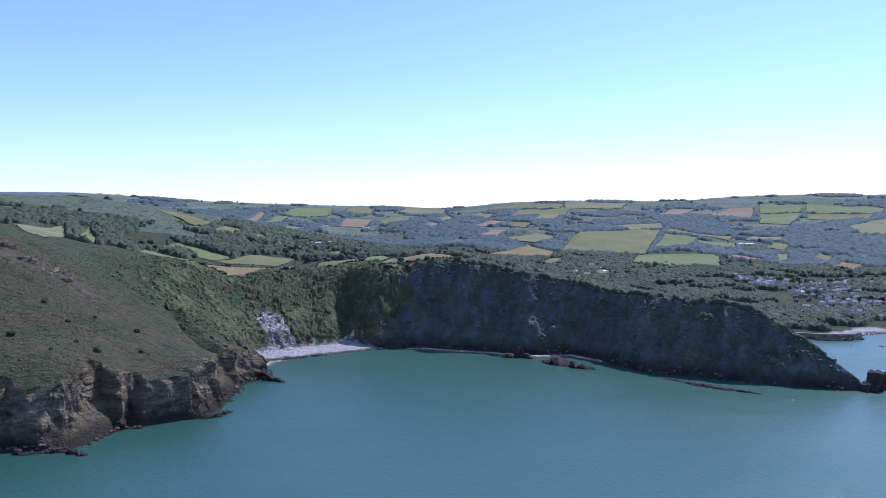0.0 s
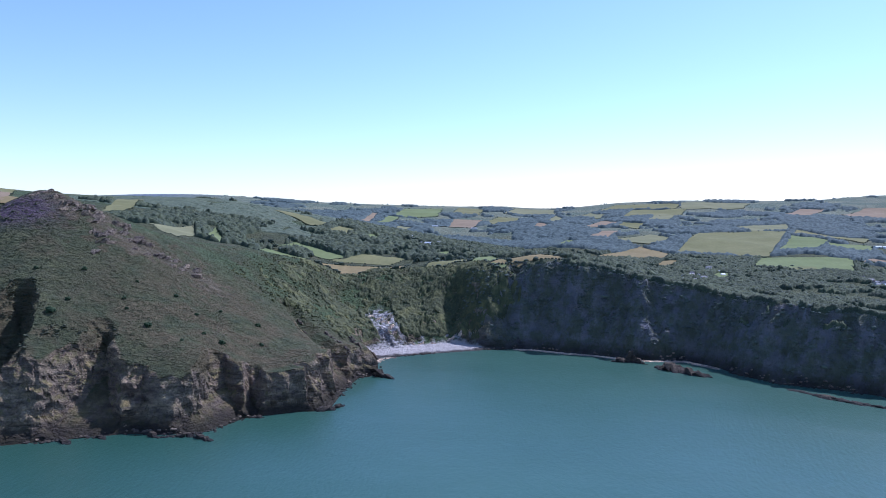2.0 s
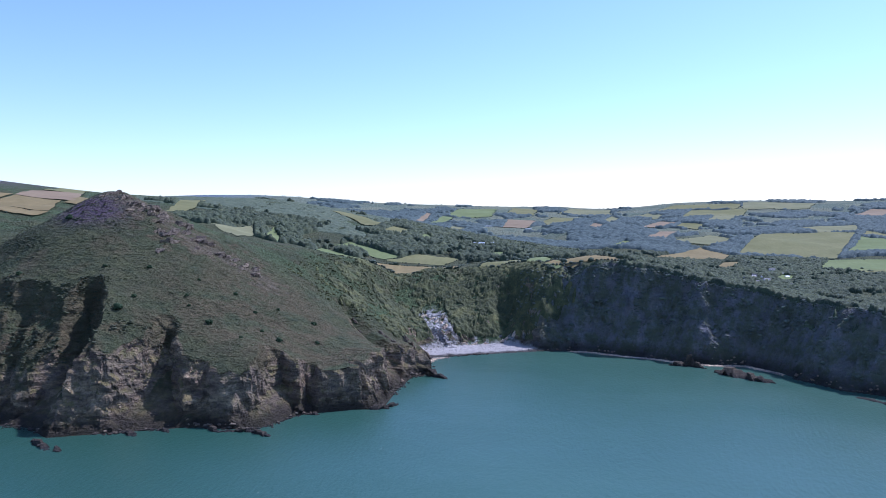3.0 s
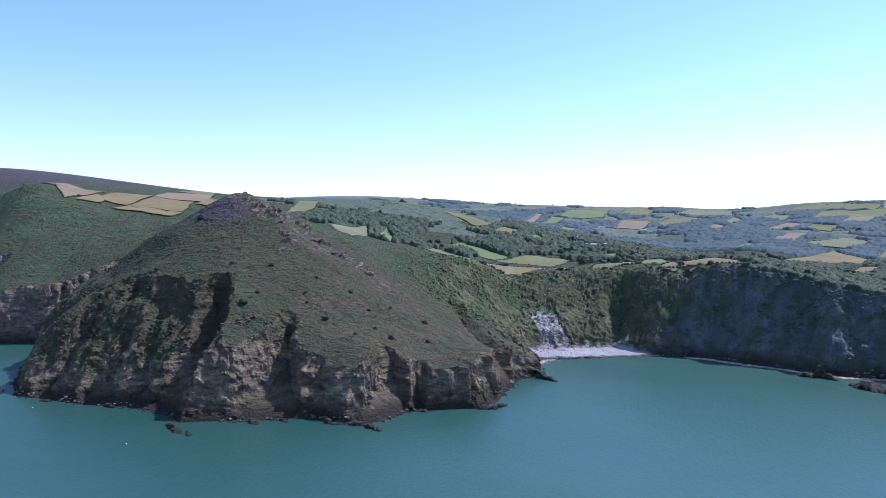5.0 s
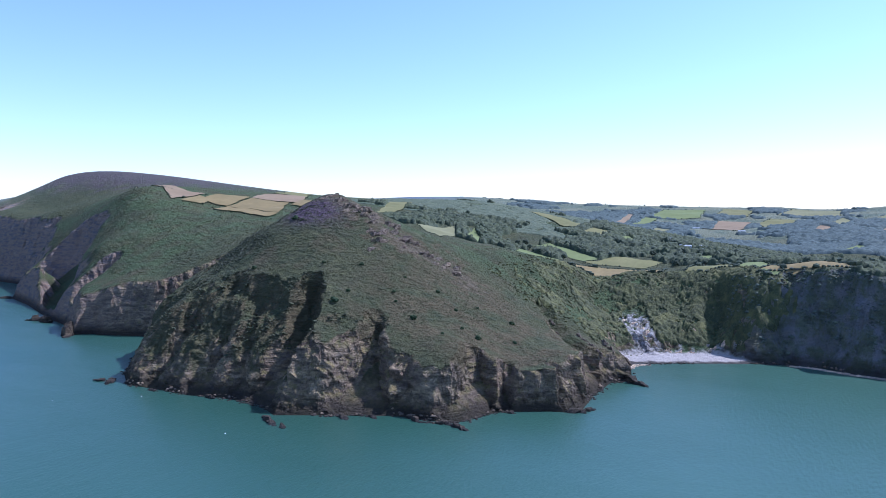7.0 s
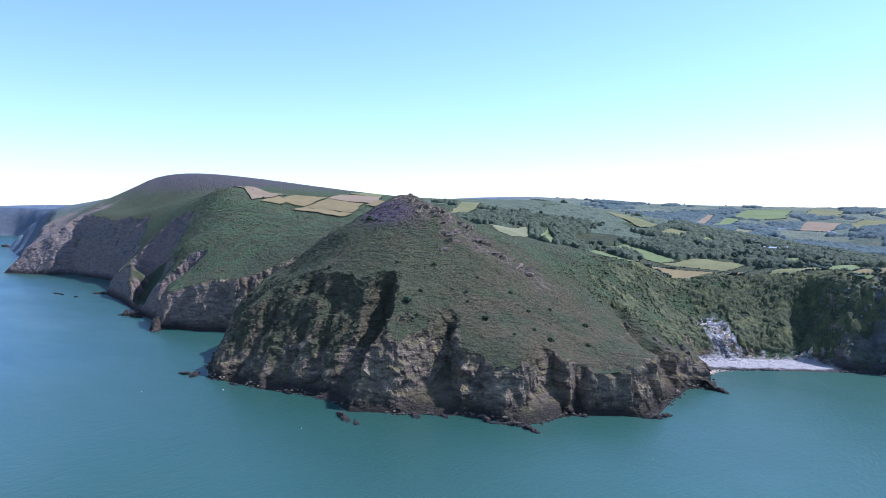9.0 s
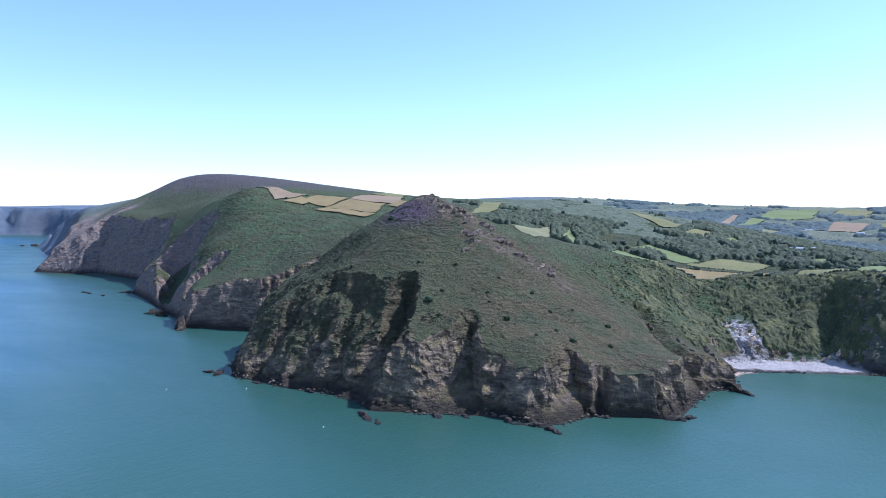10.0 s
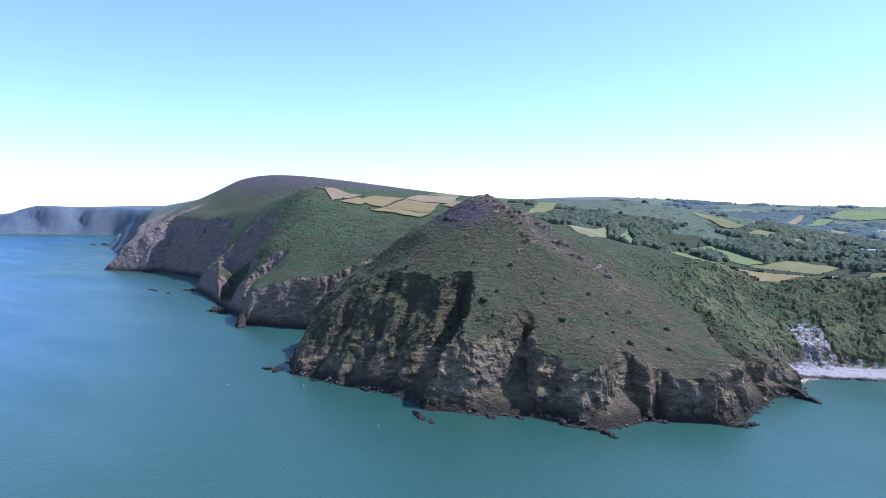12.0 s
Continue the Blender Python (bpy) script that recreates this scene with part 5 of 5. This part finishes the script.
# ---- the village ----
def house(width, depth, height, wall_mat, roof_mat, label, storeys=2, chimneys=1):
    """A gabled house with walls, roof, windows, door and chimneys; built at the origin."""
    base = new("house")
    w, d, rise = width / 2, depth / 2, depth * 0.38
    bm = bmesh.new()
    box(bm, -w, w, -d, d, -3, height)
    ends = [bm.verts.new(p) for p in ((-w, -d, height), (-w, d, height), (-w, 0, height + rise), (w, -d, height), (w, d, height), (w, 0, height + rise))]
    bm.faces.new([ends[k] for k in (0, 2, 1)])
    bm.faces.new([ends[k] for k in (3, 4, 5)])
    part("wall", bm, wall_mat, base)
    bm = bmesh.new()
    o, t = 0.4, 0.25
    for side in (-1, 1):
        v = [bm.verts.new(p) for p in ((-w - o, side * (d + o), height - 0.15), (w + o, side * (d + o), height - 0.15), (w + o, 0, height + rise + 0.05), (-w - o, 0, height + rise + 0.05))]
        u = [bm.verts.new((p.co.x, p.co.y, p.co.z + t)) for p in v]
        bm.faces.new(v[::-1] if side < 0 else v)
        bm.faces.new(u if side < 0 else u[::-1])
        for k in range(4):
            bm.faces.new((v[k], v[(k + 1) % 4], u[(k + 1) % 4], u[k]))
    bmesh.ops.recalc_face_normals(bm, faces=bm.faces)
    part("roof", bm, roof_mat, base)
    for k in range(chimneys):
        bm = bmesh.new()
        x = (w - 0.7) * (1 if k == 0 else -1)
        box(bm, x - 0.45, x + 0.45, -0.35, 0.35, height + rise * 0.6, height + rise + 1.2)
        part("chimney", bm, BRICK, base)
    for floor in range(storeys):
        z = 0.9 + 2.6 * floor
        for x in (-w * 0.6, 0, w * 0.6):
            for side in (-1, 1):
                if floor == 0 and x == 0 and side < 0:
                    continue
                bm = bmesh.new()
                y = side * (d + 0.02)
                box(bm, x - 0.55, x + 0.55, min(y, y - side * 0.1), max(y, y - side * 0.1), z, z + 1.25)
                part("window", bm, GLASS, base)
    bm = bmesh.new()
    box(bm, -0.5, 0.5, -d - 0.04, -d + 0.1, 0, 2.05)
    part("door", bm, DOOR, base)
    return tagged(base, label, "house", "village houses")


def barn(width, depth, height):
    base = new("farm_building")
    bm = bmesh.new()
    box(bm, -width / 2, width / 2, -depth / 2, depth / 2, -3, height)
    part("wall", bm, RENDERED, base)
    bm = bmesh.new()
    w, d = width / 2 + 0.4, depth / 2 + 0.4
    v = [bm.verts.new(p) for p in ((-w, -d, height), (w, -d, height), (w, 0, height + depth * 0.2), (-w, 0, height + depth * 0.2), (w, d, height), (-w, d, height))]
    for f in ((0, 1, 2, 3), (3, 2, 4, 5), (0, 3, 5), (1, 4, 2), (0, 5, 4, 1)):
        bm.faces.new([v[k] for k in f])
    part("roof", bm, METAL, base, "pale metal roof")
    bm = bmesh.new()
    box(bm, -2, 2, -depth / 2 - 0.08, -depth / 2 + 0.1, 0, 3.2)
    part("door", bm, DOOR, base)
    return tagged(base, "long white farm building with pale metal roof", "barn", "farm buildings in the valley")


def on_ground(x, y):
    return float(land(np.array([float(x)]), np.array([float(y)]))[0])


def village():
    kinds = [house(9, 7, 5.4, RENDERED, SLATE, "white rendered house with grey slate roof"), house(11, 7.5, 5.6, CREAM, SLATE, "cream rendered house with grey slate roof", 2, 2),
             house(8, 6.5, 5.2, BRICK, CLAY, "stone cottage with brown tiled roof"), house(14, 8, 7.8, RENDERED, SLATE, "tall white terrace house with slate roof", 3, 2),
             house(10, 6, 3.0, RENDERED, METAL, "low white bungalow with pale roof", 1, 0)]
    used = [False] * len(kinds)
    rng = random.Random(5)
    # clusters: centre, spread and number of houses
    for cx, cy, sx, sy, count in ((761, 1750, 40, 50, 20), (786, 1682, 45, 45, 20), (805, 1560, 40, 50, 16), (890, 1600, 60, 70, 26), (830, 1440, 70, 50, 54), (810, 1350, 60, 35, 46), (960, 1600, 60, 60, 30), (860, 1520, 60, 50, 26),
                                  (662, 1295, 24, 20, 5), (700, 1250, 50, 25, 22), (690, 1190, 40, 22, 9), (760, 1270, 45, 35, 26), (399, 1849, 40, 30, 8), (330, 1740, 40, 60, 10), (-70, 1985, 70, 40, 10), (0, 1950, 50, 40, 10)):
        for k in range(count):
            x, y = rng.gauss(cx, sx * 0.6), rng.gauss(cy, sy * 0.6)
            if inland(np.array([x]), np.array([y]))[0] < 14:
                continue
            i = rng.choices(range(5), (6, 4, 3, 2, 2))[0]
            m = pose(x, y, on_ground(x, y) + 0.3, 0, 0, rng.choice((0, 90, 180, 270)) + rng.uniform(-35, 35))
            if used[i]:
                copy_thing(kinds[i], m)
            else:
                kinds[i].matrix_basis, used[i] = m, True
    first = barn(26, 10, 4.5)
    first.matrix_basis = pose(-348, 1664, on_ground(-348, 1664) + 0.5, 0, 0, 20)
    for x, y, a in ((-276, 1523, -10), (-290, 1640, 60), (-262, 1560, 15), (997, 2345, 30), (1020, 2330, -20), (289, 1590, 5), (320, 1600, -12), (-505, 3010, 10), (-330, 2980, 0)):
        copy_thing(first, pose(x, y, on_ground(x, y) + 0.5, 0, 0, a))


village()


def harbour_wall():
    """The quay: a battered stone wall with a coping."""
    base = new("harbour_wall")
    line = [(520, 1062), (548, 1078), (588, 1066), (630, 1066), (655, 1088)]
    bm, cap = bmesh.new(), bmesh.new()
    for (ax, ay), (bx, by) in zip(line, line[1:]):
        n = np.array((by - ay, ax - bx)) / math.hypot(bx - ax, by - ay)
        for mesh, out, back_, z0, z1 in ((bm, 1.6, 5.0, -1.5, 7.5), (cap, 0.9, 5.2, 7.5, 8.2)):
            low, high = (out + 1.2 if mesh is bm else out), out
            v = [mesh.verts.new(p) for p in ((ax + n[0] * low, ay + n[1] * low, z0), (bx + n[0] * low, by + n[1] * low, z0), (bx - n[0] * back_, by - n[1] * back_, z0), (ax - n[0] * back_, ay - n[1] * back_, z0),
                                             (ax + n[0] * high, ay + n[1] * high, z1), (bx + n[0] * high, by + n[1] * high, z1), (bx - n[0] * back_, by - n[1] * back_, z1), (ax - n[0] * back_, ay - n[1] * back_, z1))]
            for f in ((0, 3, 2, 1), (4, 5, 6, 7), (0, 1, 5, 4), (1, 2, 6, 5), (2, 3, 7, 6), (3, 0, 4, 7)):
                mesh.faces.new([v[k] for k in f])
    part("wall", bm, STONE, base)
    part("coping", cap, BRICK, base, "worn stone coping")
    tagged(base, "dark stone harbour wall with pale coping", "wall")


def boat(length):
    base = new("boat")
    bm = bmesh.new()
    rows = []
    for k in range(9):
        u = k / 8
        wide = 0.32 * length * math.sin(math.pi * min(0.5 + 0.5 * u, 0.98)) * 0.5 if u > 0.3 else 0.15 * length
        x = (u - 0.4) * length
        rows.append([bm.verts.new((x, s * wide * q, z + 0.25 * u)) for s, q, z in ((-1, 1, 0.9), (-1, 0.6, 0.1), (1, 0.6, 0.1), (1, 1, 0.9))])
    for a, b in zip(rows, rows[1:]):
        for k in range(3):
            bm.faces.new((a[k], a[k + 1], b[k + 1], b[k]))
        bm.faces.new((a[3], a[0], b[0], b[3]))
    bm.faces.new(rows[0])
    bm.faces.new(rows[-1][::-1])
    bmesh.ops.recalc_face_normals(bm, faces=bm.faces)
    part("hull", bm, WHITE, base)
    bm = bmesh.new()
    box(bm, -0.12 * length, 0.18 * length, -0.1 * length, 0.1 * length, 0.9, 1.8)
    part("cabin", bm, RENDERED, base)
    return tagged(base, "small white motor boat by the harbour", "boat", "boats in the harbour")


harbour_wall()
first_boat = boat(6.5)
first_boat.matrix_basis = pose(668, 1104, on_ground(668, 1104) + 0.1, 0, 0, 20)
for x, y, a, afloat in ((680, 1108, 60, 0), (655, 1098, -30, 0), (690, 1112, 100, 0), (560, 1040, 15, 1), (640, 1010, 150, 1), (600, 1020, 40, 1), (650, 960, 80, 1)):
    copy_thing(first_boat, pose(x, y, -0.25 if afloat else on_ground(x, y) + 0.1, 0, 0, a))


def buoy(x, y):
    """A white float with a short pole."""
    base = new("marker_buoy")
    base.location = (x, y, 0.2)
    bm = bmesh.new()
    bmesh.ops.create_uvsphere(bm, u_segments=14, v_segments=8, radius=0.7, matrix=Matrix.Diagonal((1, 1, 0.7, 1)))
    part("float", bm, WHITE, base)
    bm = bmesh.new()
    bmesh.ops.create_cone(bm, segments=8, radius1=0.09, radius2=0.06, depth=1.8, matrix=Matrix.Translation((0, 0, 1.2)))
    part("pole", bm, BARK, base)
    return tagged(base, "small white marker buoy floating on the sea", "buoy", "buoys off the headland")


for x, y in ((-453, 424), (-682, 412), (-620, 468)):
    buoy(x, y)
